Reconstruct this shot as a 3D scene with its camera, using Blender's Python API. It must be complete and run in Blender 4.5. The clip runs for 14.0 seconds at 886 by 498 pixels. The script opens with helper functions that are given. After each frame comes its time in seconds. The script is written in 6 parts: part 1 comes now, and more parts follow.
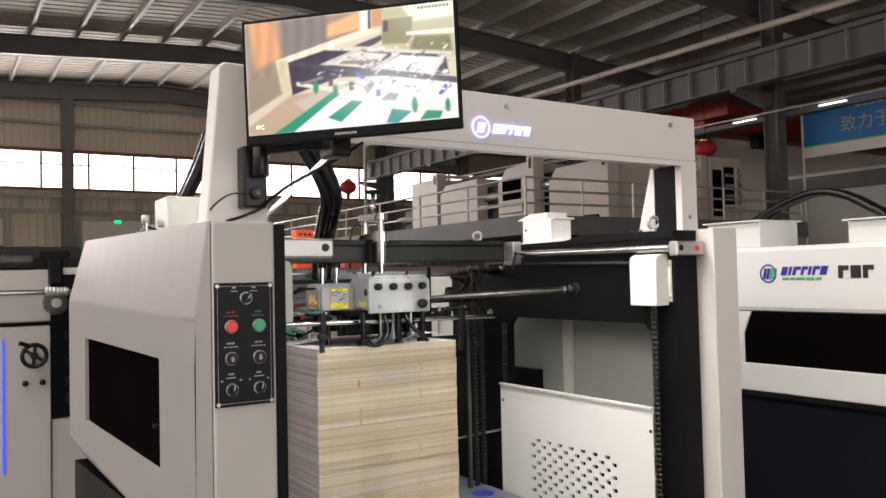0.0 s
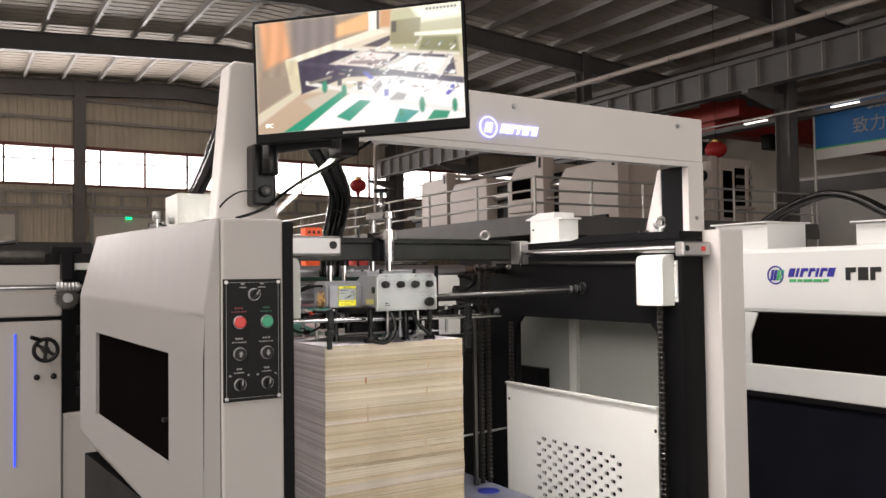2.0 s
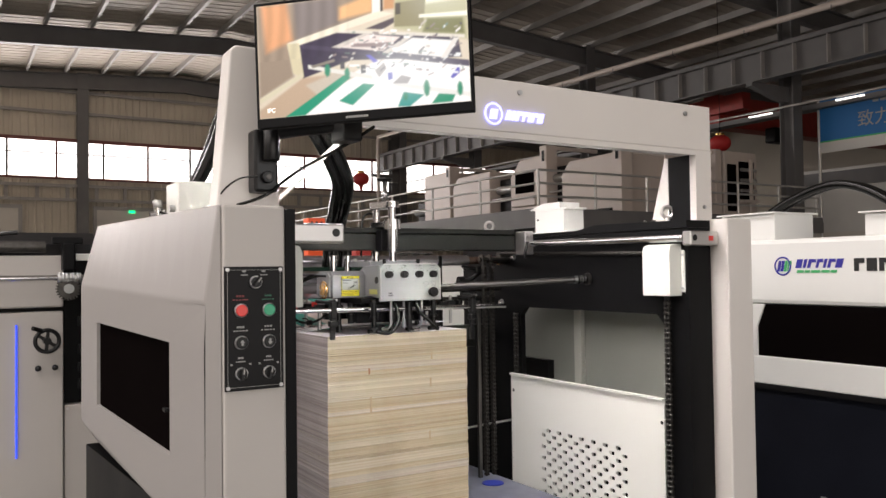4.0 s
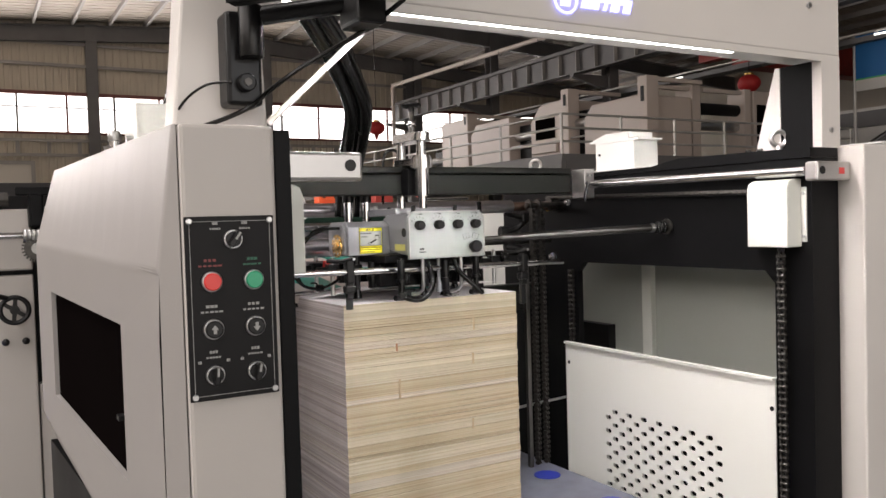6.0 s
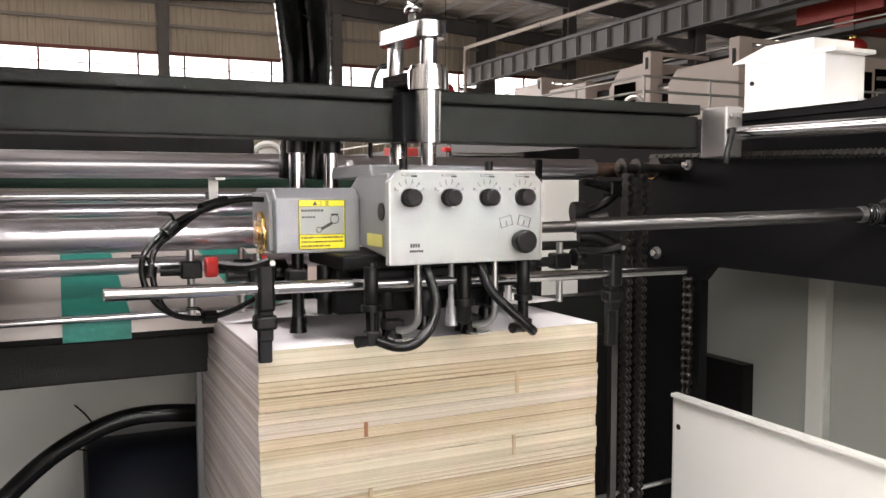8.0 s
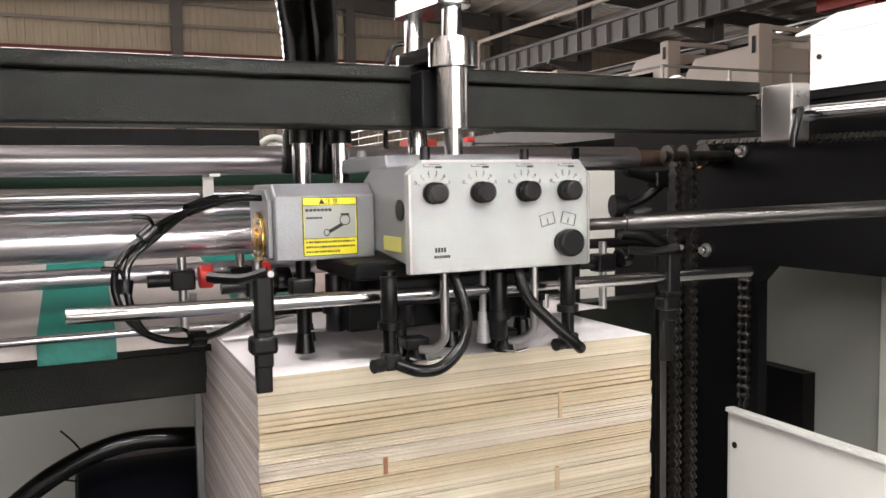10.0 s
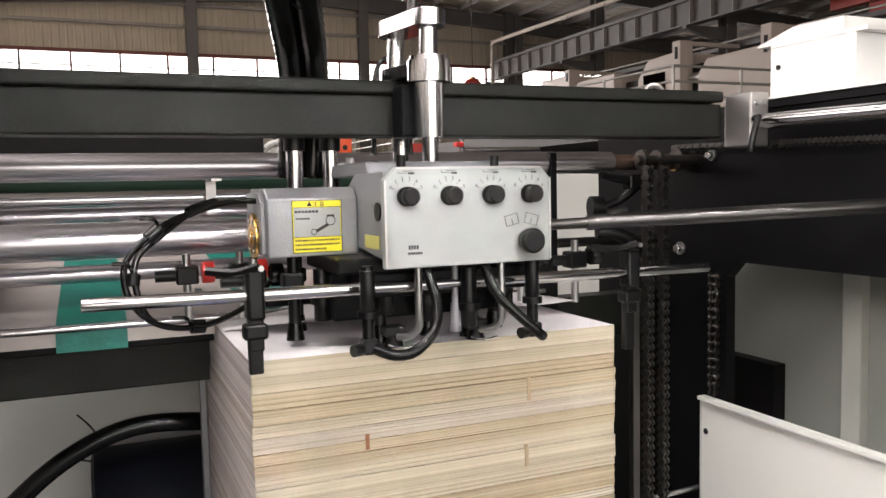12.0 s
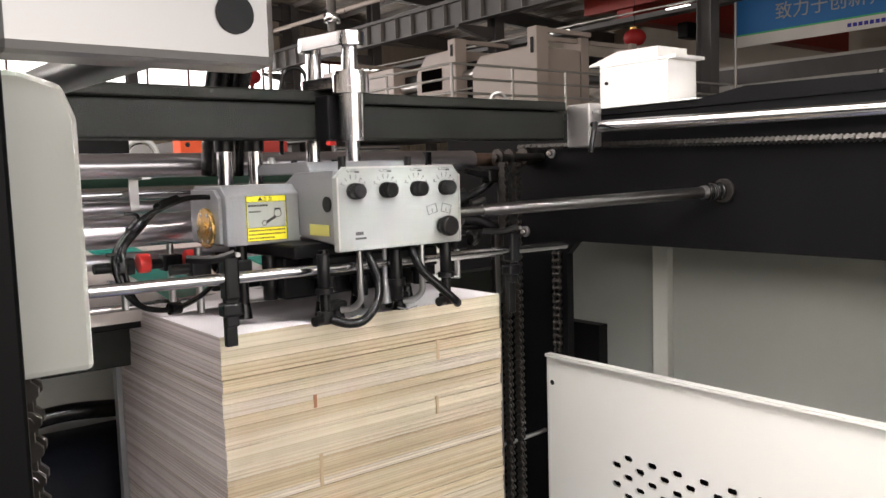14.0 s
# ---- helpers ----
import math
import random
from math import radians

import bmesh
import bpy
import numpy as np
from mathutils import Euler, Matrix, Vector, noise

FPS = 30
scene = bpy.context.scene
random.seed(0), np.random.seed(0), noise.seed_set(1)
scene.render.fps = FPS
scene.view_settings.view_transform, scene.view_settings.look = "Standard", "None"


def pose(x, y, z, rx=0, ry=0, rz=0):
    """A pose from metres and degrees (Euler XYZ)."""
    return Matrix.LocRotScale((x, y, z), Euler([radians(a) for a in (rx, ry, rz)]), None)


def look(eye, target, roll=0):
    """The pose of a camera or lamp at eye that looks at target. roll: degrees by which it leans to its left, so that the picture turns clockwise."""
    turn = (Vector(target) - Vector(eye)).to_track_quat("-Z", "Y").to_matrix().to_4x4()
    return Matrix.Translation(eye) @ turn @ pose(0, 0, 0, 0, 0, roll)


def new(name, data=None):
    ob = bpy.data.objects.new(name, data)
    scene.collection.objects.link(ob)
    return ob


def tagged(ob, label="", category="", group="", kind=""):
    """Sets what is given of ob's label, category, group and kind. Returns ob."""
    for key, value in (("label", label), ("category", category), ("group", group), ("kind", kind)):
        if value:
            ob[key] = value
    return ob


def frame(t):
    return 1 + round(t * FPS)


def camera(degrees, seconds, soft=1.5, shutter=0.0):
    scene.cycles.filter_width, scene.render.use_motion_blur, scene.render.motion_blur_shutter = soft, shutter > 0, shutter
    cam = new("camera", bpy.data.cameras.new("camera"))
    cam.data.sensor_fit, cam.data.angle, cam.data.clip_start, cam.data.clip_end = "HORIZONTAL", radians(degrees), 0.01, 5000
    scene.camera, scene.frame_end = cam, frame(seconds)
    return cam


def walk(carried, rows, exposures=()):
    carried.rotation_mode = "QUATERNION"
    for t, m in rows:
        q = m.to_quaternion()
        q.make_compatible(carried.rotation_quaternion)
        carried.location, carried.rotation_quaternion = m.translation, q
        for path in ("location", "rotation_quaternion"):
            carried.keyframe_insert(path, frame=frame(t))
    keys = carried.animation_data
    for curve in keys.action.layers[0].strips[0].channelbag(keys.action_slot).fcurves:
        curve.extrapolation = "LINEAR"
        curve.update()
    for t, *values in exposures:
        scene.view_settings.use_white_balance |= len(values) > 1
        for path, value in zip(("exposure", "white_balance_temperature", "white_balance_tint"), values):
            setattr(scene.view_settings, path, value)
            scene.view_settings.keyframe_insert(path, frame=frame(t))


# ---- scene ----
cam = camera(57.1, 14.0)
PATH = [
    (0, (0.346, 0.328, 1.439), (1.415, 2.018, 1.507), -1.3),
    (0.5, (0.341, 0.322, 1.44), (1.406, 2.016, 1.514), -1.0),
    (1, (0.338, 0.31, 1.439), (1.394, 2.009, 1.517), -1.0),
    (1.5, (0.339, 0.312, 1.437), (1.393, 2.011, 1.508), -0.9),
    (2, (0.342, 0.309, 1.437), (1.392, 2.012, 1.503), -0.8),
    (2.5, (0.343, 0.31, 1.436), (1.391, 2.012, 1.504), -0.8),
    (5, (0.396, 0.432, 1.418), (1.424, 2.147, 1.416), -0.8),
    (5.5, (0.466, 0.665, 1.429), (1.489, 2.383, 1.378), -1.7),
    (6, (0.591, 0.864, 1.42), (1.596, 2.592, 1.351), -1.7),
    (6.5, (0.749, 1.105, 1.427), (1.751, 2.833, 1.331), -1.1),
    (7, (0.893, 1.335, 1.422), (1.863, 3.079, 1.287), -0.9),
    (7.5, (1.039, 1.548, 1.423), (1.975, 3.308, 1.26), -0.8),
    (8, (1.171, 1.719, 1.421), (2.022, 3.524, 1.276), -0.1),
    (8.5, (1.229, 1.84, 1.418), (2.031, 3.665, 1.259), -0.8),
    (11, (1.228, 1.88, 1.422), (2.047, 3.698, 1.27), -1.2),
    (11.5, (1.227, 1.83, 1.424), (2.037, 3.653, 1.274), -1.0),
    (12, (1.232, 1.763, 1.423), (2.013, 3.597, 1.268), -1.2),
    (12.5, (1.22, 1.73, 1.421), (2.046, 3.544, 1.26), -1.0),
    (13, (1.148, 1.728, 1.426), (2.104, 3.477, 1.264), -1.3),
    (13.5, (1.045, 1.726, 1.433), (2.178, 3.363, 1.252), -2.5),
    (14, (0.945, 1.682, 1.434), (2.185, 3.239, 1.247), -1.7),
]
walk(cam, [(t, look(eye, target, roll)) for t, eye, target, roll in PATH], exposures=[(0.0, -0.06), (5.5, -0.06), (7.0, 0.16), (8.5, 0.26), (11.0, 0.19), (12.5, 0.12), (14.0, 0.16)])

# ---- world and light ----
world = bpy.data.worlds.new("world")
scene.world = world
world.use_nodes = True
wn = world.node_tree
sky = wn.nodes.new("ShaderNodeTexSky")
sky.sky_type = "NISHITA"
sky.sun_disc = False
sky.sun_elevation, sky.sun_rotation = radians(35), radians(200)
wn.links.new(sky.outputs[0], wn.nodes["Background"].inputs[0])
wn.nodes["Background"].inputs[1].default_value = 0.12


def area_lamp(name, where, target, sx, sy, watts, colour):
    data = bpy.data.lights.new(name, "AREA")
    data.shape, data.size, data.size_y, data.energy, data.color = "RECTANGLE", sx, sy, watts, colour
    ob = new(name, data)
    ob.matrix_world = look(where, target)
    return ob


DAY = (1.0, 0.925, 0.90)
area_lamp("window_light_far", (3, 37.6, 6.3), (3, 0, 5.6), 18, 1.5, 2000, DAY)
# Added fill behind the camera, brightens fronts and roller reflections.
area_lamp("near_fill_light", (2.5, -13.6, 3.2), (2.5, 10, 2.6), 16, 6.2, 760, DAY)
area_lamp("arch_led_light", (1.583, 2.145, 1.7835), (1.583, 2.32, 0.9), 1.06, 0.02, 12, (1.0, 0.955, 0.935))
# Added fill from the left; the west wall has no window.
area_lamp("side_fill_light", (-5.6, 4, 4.6), (6, 4, 1.0), 22, 2.4, 680, DAY)
# Made-up overhead fill, lights the pile's left face and upper surfaces.
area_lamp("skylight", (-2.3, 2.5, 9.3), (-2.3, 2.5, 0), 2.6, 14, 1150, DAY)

# ---- materials ----


def mat(name, colour, rough=0.5, metal=0.0, var=0.06, scale=6.0, bump=0.0, bscale=120.0, spread=0.0, coat=0.0, rvar=0.08, spec=0.5):
    m = bpy.data.materials.new(name)
    m.use_nodes = True
    nt = m.node_tree
    b = nt.nodes["Principled BSDF"]
    tc = nt.nodes.new("ShaderNodeTexCoord")
    n1 = nt.nodes.new("ShaderNodeTexNoise")
    n1.inputs["Scale"].default_value, n1.inputs["Detail"].default_value = scale, 5
    nt.links.new(tc.outputs["Object"], n1.inputs["Vector"])
    ramp = nt.nodes.new("ShaderNodeValToRGB")
    ramp.color_ramp.elements[0].position, ramp.color_ramp.elements[1].position = 0.3, 0.7
    for e, s in zip(ramp.color_ramp.elements, (1 - var, 1 + var)):
        e.color = (*[min(1, c * s) for c in colour], 1)
    nt.links.new(n1.outputs["Fac"], ramp.inputs[0])
    out = ramp.outputs[0]
    if spread:
        oi = nt.nodes.new("ShaderNodeObjectInfo")
        hsv = nt.nodes.new("ShaderNodeHueSaturation")
        mr = nt.nodes.new("ShaderNodeMapRange")
        mr.inputs[3].default_value, mr.inputs[4].default_value = 1 - spread, 1 + spread
        nt.links.new(oi.outputs["Random"], mr.inputs[0])
        nt.links.new(mr.outputs[0], hsv.inputs["Value"])
        nt.links.new(out, hsv.inputs["Color"])
        out = hsv.outputs[0]
    nt.links.new(out, b.inputs["Base Color"])
    n2 = nt.nodes.new("ShaderNodeTexNoise")
    n2.inputs["Scale"].default_value, n2.inputs["Detail"].default_value = bscale, 3
    nt.links.new(tc.outputs["Object"], n2.inputs["Vector"])
    rr = nt.nodes.new("ShaderNodeMapRange")
    rr.inputs[3].default_value, rr.inputs[4].default_value = max(0.02, rough - rvar), min(1, rough + rvar)
    nt.links.new(n1.outputs["Fac"], rr.inputs[0])
    nt.links.new(rr.outputs[0], b.inputs["Roughness"])
    b.inputs["Metallic"].default_value = metal
    b.inputs["Coat Weight"].default_value = coat
    b.inputs["Specular IOR Level"].default_value = spec
    if bump:
        bp = nt.nodes.new("ShaderNodeBump")
        bp.inputs["Strength"].default_value, bp.inputs["Distance"].default_value = bump, 0.002
        nt.links.new(n2.outputs["Fac"], bp.inputs["Height"])
        nt.links.new(bp.outputs[0], b.inputs["Normal"])
    return m


def glow(name, colour, strength):
    m = bpy.data.materials.new(name)
    m.use_nodes = True
    b = m.node_tree.nodes["Principled BSDF"]
    b.inputs["Base Color"].default_value = (*colour, 1)
    b.inputs["Emission Color"].default_value = (*colour, 1)
    b.inputs["Emission Strength"].default_value = strength
    b.inputs["Roughness"].default_value = 0.3
    return m


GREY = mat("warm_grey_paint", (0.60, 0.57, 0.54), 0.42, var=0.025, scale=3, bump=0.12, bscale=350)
# Warm grey darkened: dimmer light on front-facing panels is put into the colour.
GREY_D = mat("shaded_front_grey", (0.42, 0.395, 0.37), 0.45, var=0.03, scale=3, bump=0.12, bscale=350)
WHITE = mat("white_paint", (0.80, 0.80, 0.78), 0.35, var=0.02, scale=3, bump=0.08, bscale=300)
# Cabinet grey again, with the side cover's shade put into the colour.
COVER = mat("shaded_cover_grey", (0.275, 0.26, 0.25), 0.42, var=0.03, scale=3, bump=0.12, bscale=350)
GUARD = mat("white_guard_sheet", (0.80, 0.80, 0.76), 0.36, var=0.02, scale=2.5, bump=0.05, bscale=250)
# Darker than the cream sheet: the recess's shade is put into the colour.
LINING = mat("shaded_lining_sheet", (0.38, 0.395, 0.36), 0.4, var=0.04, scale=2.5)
CREAM = mat("off_white_sheet_metal", (0.66, 0.67, 0.62), 0.38, var=0.03, scale=2.5, bump=0.06, bscale=250)
BLACK = mat("black_paint", (0.0045, 0.0045, 0.005), 0.42, var=0.2, scale=5, bump=0.06, bscale=160, spec=0.11)
BLACK_R = mat("black_textured_paint", (0.013, 0.014, 0.012), 0.42, var=0.3, scale=9, bump=0.45, bscale=420, spec=0.22)
PLASTIC = mat("black_plastic", (0.004, 0.004, 0.0045), 0.33, var=0.15, scale=20, bump=0.1, spec=0.3)
BEZEL = mat("matt_black_bezel", (0.004, 0.004, 0.0045), 0.55, var=0.15, scale=20, spec=0.12)
RUBBER = mat("black_rubber", (0.004, 0.004, 0.004), 0.24, var=0.2, scale=30, bump=0.15, spec=0.35)
SATIN = mat("satin_black_panel", (0.009, 0.0085, 0.009), 0.45, var=0.15, scale=14, spec=0.15)
CHROME = mat("chrome", (0.62, 0.61, 0.62), 0.18, 1.0, var=0.03, scale=14, rvar=0.05)
ROLLER = mat("ground_roller_steel", (0.58, 0.555, 0.585), 0.30, 1.0, var=0.02, scale=3, rvar=0.02)
COPPER = mat("oxidised_copper_journal", (0.36, 0.25, 0.20), 0.38, 1.0, var=0.2, scale=40)
STEEL_D = mat("dark_shaft_steel", (0.115, 0.11, 0.108), 0.34, 1.0, var=0.1, scale=25, bump=0.1, bscale=300)
TABLE = mat("pale_feed_table", (0.52, 0.47, 0.45), 0.4, 0.2, var=0.08, scale=8)
STEEL = mat("ground_steel", (0.50, 0.50, 0.50), 0.36, 1.0, var=0.08, scale=25, bump=0.1, bscale=300)
ALU = mat("machined_aluminium", (0.50, 0.485, 0.475), 0.40, 1.0, var=0.05, scale=7, bump=0.015, bscale=700)
ALU_P = mat("silver_painted_casting", (0.25, 0.255, 0.268), 0.4, 0.45, var=0.05, scale=10, bump=0.2, bscale=260)
FACE = mat("pale_grey_front_plate", (0.315, 0.333, 0.322), 0.45, 0.1, var=0.025, scale=4, bump=0.1, bscale=420)
CHAIN = mat("oiled_chain_steel", (0.085, 0.08, 0.075), 0.4, 0.9, var=0.25, scale=60)
BRASS = mat("brass", (0.62, 0.40, 0.14), 0.28, 1.0, var=0.12, scale=40)
TINTED = mat("smoked_acrylic", (0.004, 0.003, 0.003), 0.3, var=0.1, scale=2, rvar=0.03, spec=0.0)
RED = mat("red_plastic", (0.62, 0.035, 0.03), 0.3, var=0.08)
REDP = mat("crane_red_paint", (0.36, 0.035, 0.025), 0.5, var=0.15)
GREEN = mat("green_plastic", (0.02, 0.30, 0.15), 0.3, var=0.08)
BELT = mat("green_belt", (0.015, 0.20, 0.16), 0.45, var=0.12, scale=30, bump=0.3)
YELLOW = mat("yellow_label", (0.86, 0.76, 0.02), 0.4, var=0.05)
INK = mat("black_ink", (0.01, 0.01, 0.01), 0.5)
PRINT = mat("pale_print", (0.30, 0.30, 0.29), 0.5)
ORANGE = mat("orange_plastic", (0.80, 0.10, 0.02), 0.4)
NAVY = mat("dark_navy_panel", (0.008, 0.009, 0.014), 0.5, var=0.2, scale=4, bump=0.1, spec=0.1)
PALLET = mat("blue_grey_pallet", (0.20, 0.21, 0.27), 0.5, var=0.2, scale=12)
BLUE = mat("blue_plastic", (0.03, 0.05, 0.42), 0.4, var=0.1)
PAPER = mat("white_sheet", (0.86, 0.83, 0.845), 0.55, var=0.03, scale=8)
CONCRETE = mat("concrete_floor", (0.15, 0.155, 0.15), 0.5, var=0.2, scale=1.2, bump=0.3, bscale=40)
CLAD = mat("ribbed_wall_cladding", (0.50, 0.445, 0.365), 0.55, var=0.08, scale=0.6)
ROOFM = mat("roof_liner", (0.41, 0.365, 0.31), 0.7, var=0.12, scale=0.35)
HSTEEL = mat("grey_hall_steel", (0.13, 0.125, 0.125), 0.55, var=0.12, scale=1.5)
HSTEEL_L = mat("light_grey_purlin", (0.30, 0.285, 0.27), 0.55, var=0.1, scale=1.5)
PANEL_L = mat("pale_door_sheet", (0.58, 0.54, 0.49), 0.5, var=0.06, scale=0.7)
MAROON = mat("maroon_window_frame", (0.16, 0.05, 0.045), 0.5)
SKYGLOW = glow("bright_daylight", (1.0, 0.95, 0.93), 3.2)
MEZZM = mat("beige_machine_paint", (0.58, 0.50, 0.45), 0.5, var=0.05, scale=0.8)
RAILM = mat("galvanised_rail", (0.50, 0.48, 0.46), 0.42, 0.5, var=0.08)
BANNER = mat("blue_banner_cloth", (0.012, 0.13, 0.36), 0.6, var=0.05, scale=1)
BANW = mat("white_banner_cloth", (0.60, 0.58, 0.55), 0.6, var=0.05, scale=1)
LOGO_B = mat("logo_blue", (0.03, 0.025, 0.30), 0.4)
LOGO_G = mat("logo_green", (0.06, 0.40, 0.14), 0.4)
LEDW = glow("led_strip_white", (1.0, 0.98, 0.95), 14)
LEDB = glow("led_blue", (0.015, 0.06, 1.0), 1.3)
LEDL = glow("lit_sign_blue", (0.34, 0.34, 1.0), 2.6)
EXIT = glow("exit_sign_green", (0.0, 0.8, 0.25), 2.5)
TUBE = glow("fluorescent_tube", (1.0, 0.97, 0.92), 2)

# ---- building tools ----
ORIGIN = {}


class Shape:
    """Collects primitives, in world metres, into one bmesh."""

    def __init__(self):
        self.bm = bmesh.new()

    def _bevel(self, verts, w, seg=2):
        edges = {e for v in verts for e in v.link_edges}
        bmesh.ops.bevel(self.bm, geom=list(edges), offset=w, segments=seg, profile=0.5, affect="EDGES", clamp_overlap=True)

    def box(self, x0, x1, y0, y1, z0, z1, bev=0.0):
        r = bmesh.ops.create_cube(self.bm, size=1.0, matrix=Matrix.Translation(((x0 + x1) / 2, (y0 + y1) / 2, (z0 + z1) / 2)) @ Matrix.Diagonal((abs(x1 - x0), abs(y1 - y0), abs(z1 - z0), 1)))
        if bev:
            self._bevel(r["verts"], bev)
        return self

    def obox(self, centre, size, rot=(0, 0, 0), bev=0.0):
        m = pose(*centre, *rot) @ Matrix.Diagonal((*size, 1))
        r = bmesh.ops.create_cube(self.bm, size=1.0, matrix=m)
        if bev:
            self._bevel(r["verts"], bev)
        return self

    def rod(self, p, q, r, seg=16, r2=None, bev=0.0):
        p, q = Vector(p), Vector(q)
        m = Matrix.Translation((p + q) / 2) @ (q - p).to_track_quat("Z", "Y").to_matrix().to_4x4()
        g = bmesh.ops.create_cone(self.bm, cap_ends=True, segments=seg, radius1=r, radius2=r if r2 is None else r2, depth=(q - p).length, matrix=m)
        side = [f for f in {f for v in g["verts"] for f in v.link_faces} if len(f.verts) == 4]
        for f in side:
            f.smooth = True
        if bev:
            caps = {e for f in {f for v in g["verts"] for f in v.link_faces} if len(f.verts) > 4 for e in f.edges}
            bmesh.ops.bevel(self.bm, geom=list(caps), offset=bev, segments=2, profile=0.5, affect="EDGES", clamp_overlap=True)
        return self

    def ring(self, centre, axis, big, small, n=24, k=10):
        q = Vector(axis).to_track_quat("Z", "Y").to_matrix()
        rows = []
        for i in range(n):
            a = 2 * math.pi * i / n
            rows.append([self.bm.verts.new(Vector(centre) + q @ Vector(((big + small * math.cos(b)) * math.cos(a), (big + small * math.cos(b)) * math.sin(a), small * math.sin(b)))) for b in (2 * math.pi * j / k for j in range(k))])
        for i in range(n):
            for j in range(k):
                self.bm.faces.new((rows[i][j], rows[(i + 1) % n][j], rows[(i + 1) % n][(j + 1) % k], rows[i][(j + 1) % k])).smooth = True
        return self

    def ball(self, c, r, sz=1.0, seg=16):
        g = bmesh.ops.create_uvsphere(self.bm, u_segments=seg, v_segments=seg // 2, radius=r, matrix=Matrix.Translation(c) @ Matrix.Diagonal((1, 1, sz, 1)))
        for f in {f for v in g["verts"] for f in v.link_faces}:
            f.smooth = True
        return self

    def tube(self, pts, r, seg=10, smooth_steps=6, ribs=0.0):
        pts = [Vector(p) for p in pts]
        path = []
        for i in range(len(pts) - 1):
            a, b, c, d = pts[max(i - 1, 0)], pts[i], pts[i + 1], pts[min(i + 2, len(pts) - 1)]
            for s in range(smooth_steps):
                u = s / smooth_steps
                path.append(0.5 * (2 * b + (c - a) * u + (2 * a - 5 * b + 4 * c - d) * u * u + (3 * b - a - 3 * c + d) * u ** 3))
        path.append(pts[-1])
        rings, up = [], Vector((0.13, 0.31, 0.94))
        for i, p in enumerate(path):
            t = (path[min(i + 1, len(path) - 1)] - path[max(i - 1, 0)]).normalized()
            s = t.cross(up).normalized()
            up = s.cross(t).normalized()
            rr = r * (1 + (ribs if i % 2 else -ribs))
            rings.append([self.bm.verts.new(p + rr * (math.cos(a) * s + math.sin(a) * up)) for a in (2 * math.pi * j / seg for j in range(seg))])
        for i in range(len(rings) - 1):
            for j in range(seg):
                self.bm.faces.new((rings[i][j], rings[i][(j + 1) % seg], rings[i + 1][(j + 1) % seg], rings[i + 1][j])).smooth = True
        self.bm.faces.new(rings[0][::-1])
        self.bm.faces.new(rings[-1])
        return self

    def prism(self, pts, axis, a, b, bev=0.0):
        """A polygon of 2D points, in the two other axes in order, pushed from a to b along axis."""
        k = "xyz".index(axis)

        def put(p, v):
            c = list(p)
            c.insert(k, v)
            return self.bm.verts.new(c)
        lo, hi = [put(p, a) for p in pts], [put(p, b) for p in pts]
        n = len(pts)
        fs = [self.bm.faces.new(lo), self.bm.faces.new(hi)]
        for i in range(n):
            fs.append(self.bm.faces.new((lo[i], lo[(i + 1) % n], hi[(i + 1) % n], hi[i])))
        bmesh.ops.recalc_face_normals(self.bm, faces=fs)
        if bev:
            self._bevel(lo + hi, bev)
        return self


def S():
    return Shape()


def put_mesh(name, shape, material, at):
    bmesh.ops.recalc_face_normals(shape.bm, faces=shape.bm.faces[:])
    bmesh.ops.translate(shape.bm, verts=shape.bm.verts[:], vec=-Vector(at))
    for e in shape.bm.edges:
        if len(e.link_faces) == 2 and e.calc_face_angle(0) > 0.7:
            e.smooth = False
    me = bpy.data.meshes.new(name)
    shape.bm.to_mesh(me)
    shape.bm.free()
    me.materials.append(material)
    ob = new(name, me)
    return ob


def part(name, shape, material, parent, label=""):
    at = ORIGIN[parent.name]
    ob = put_mesh(name, shape, material, at)
    ob.parent = parent
    ORIGIN[ob.name] = at
    if label:
        ob["label"] = label
    return ob


def thing(name, at, label, category, group=""):
    ob = new(name)
    ob.empty_display_size = 0.05
    ob.location = at
    ORIGIN[ob.name] = Vector(at)
    return tagged(ob, label, category, group)


def single(name, shape, material, at, label, category, group="", kind=""):
    ob = put_mesh(name, shape, material, at)
    ob.location = at
    ORIGIN[ob.name] = Vector(at)
    return tagged(ob, label, category, group, kind)


def structure(name, shape, material, label, category=""):
    return single(name, shape, material, (0, 0, 0), label, category or name.split("_")[0], "", "structure")


def words(name, text, size, m, material, parent, label="", thick=0.0004, align="LEFT"):
    """Raised lettering; m places the text's plane in the world."""
    cu = bpy.data.curves.new(name, "FONT")
    cu.body, cu.size, cu.extrude, cu.align_x = text, size, thick, align
    tmp = new(name, cu)
    bpy.context.view_layer.update()
    me = bpy.data.meshes.new_from_object(tmp.evaluated_get(bpy.context.evaluated_depsgraph_get()))
    bpy.data.objects.remove(tmp)
    bpy.data.curves.remove(cu)
    me.transform(Matrix.Translation(-ORIGIN[parent.name]) @ m)
    me.materials.clear()
    me.materials.append(material)
    ob = new(name, me)
    ob.parent = parent
    ORIGIN[ob.name] = ORIGIN[parent.name]
    if label:
        ob["label"] = label
    return ob


FRONT = Matrix(((1, 0, 0, 0), (0, 0, -1, 0), (0, 1, 0, 0), (0, 0, 0, 1)))  # text plane facing -y
SIDE = Matrix(((0, 0, -1, 0), (-1, 0, 0, 0), (0, 1, 0, 0), (0, 0, 0, 1)))  # text plane facing -x

# ---- the hall ----
X0, X1, Y0, Y1 = -6.0, 36.0, -14.0, 38.0
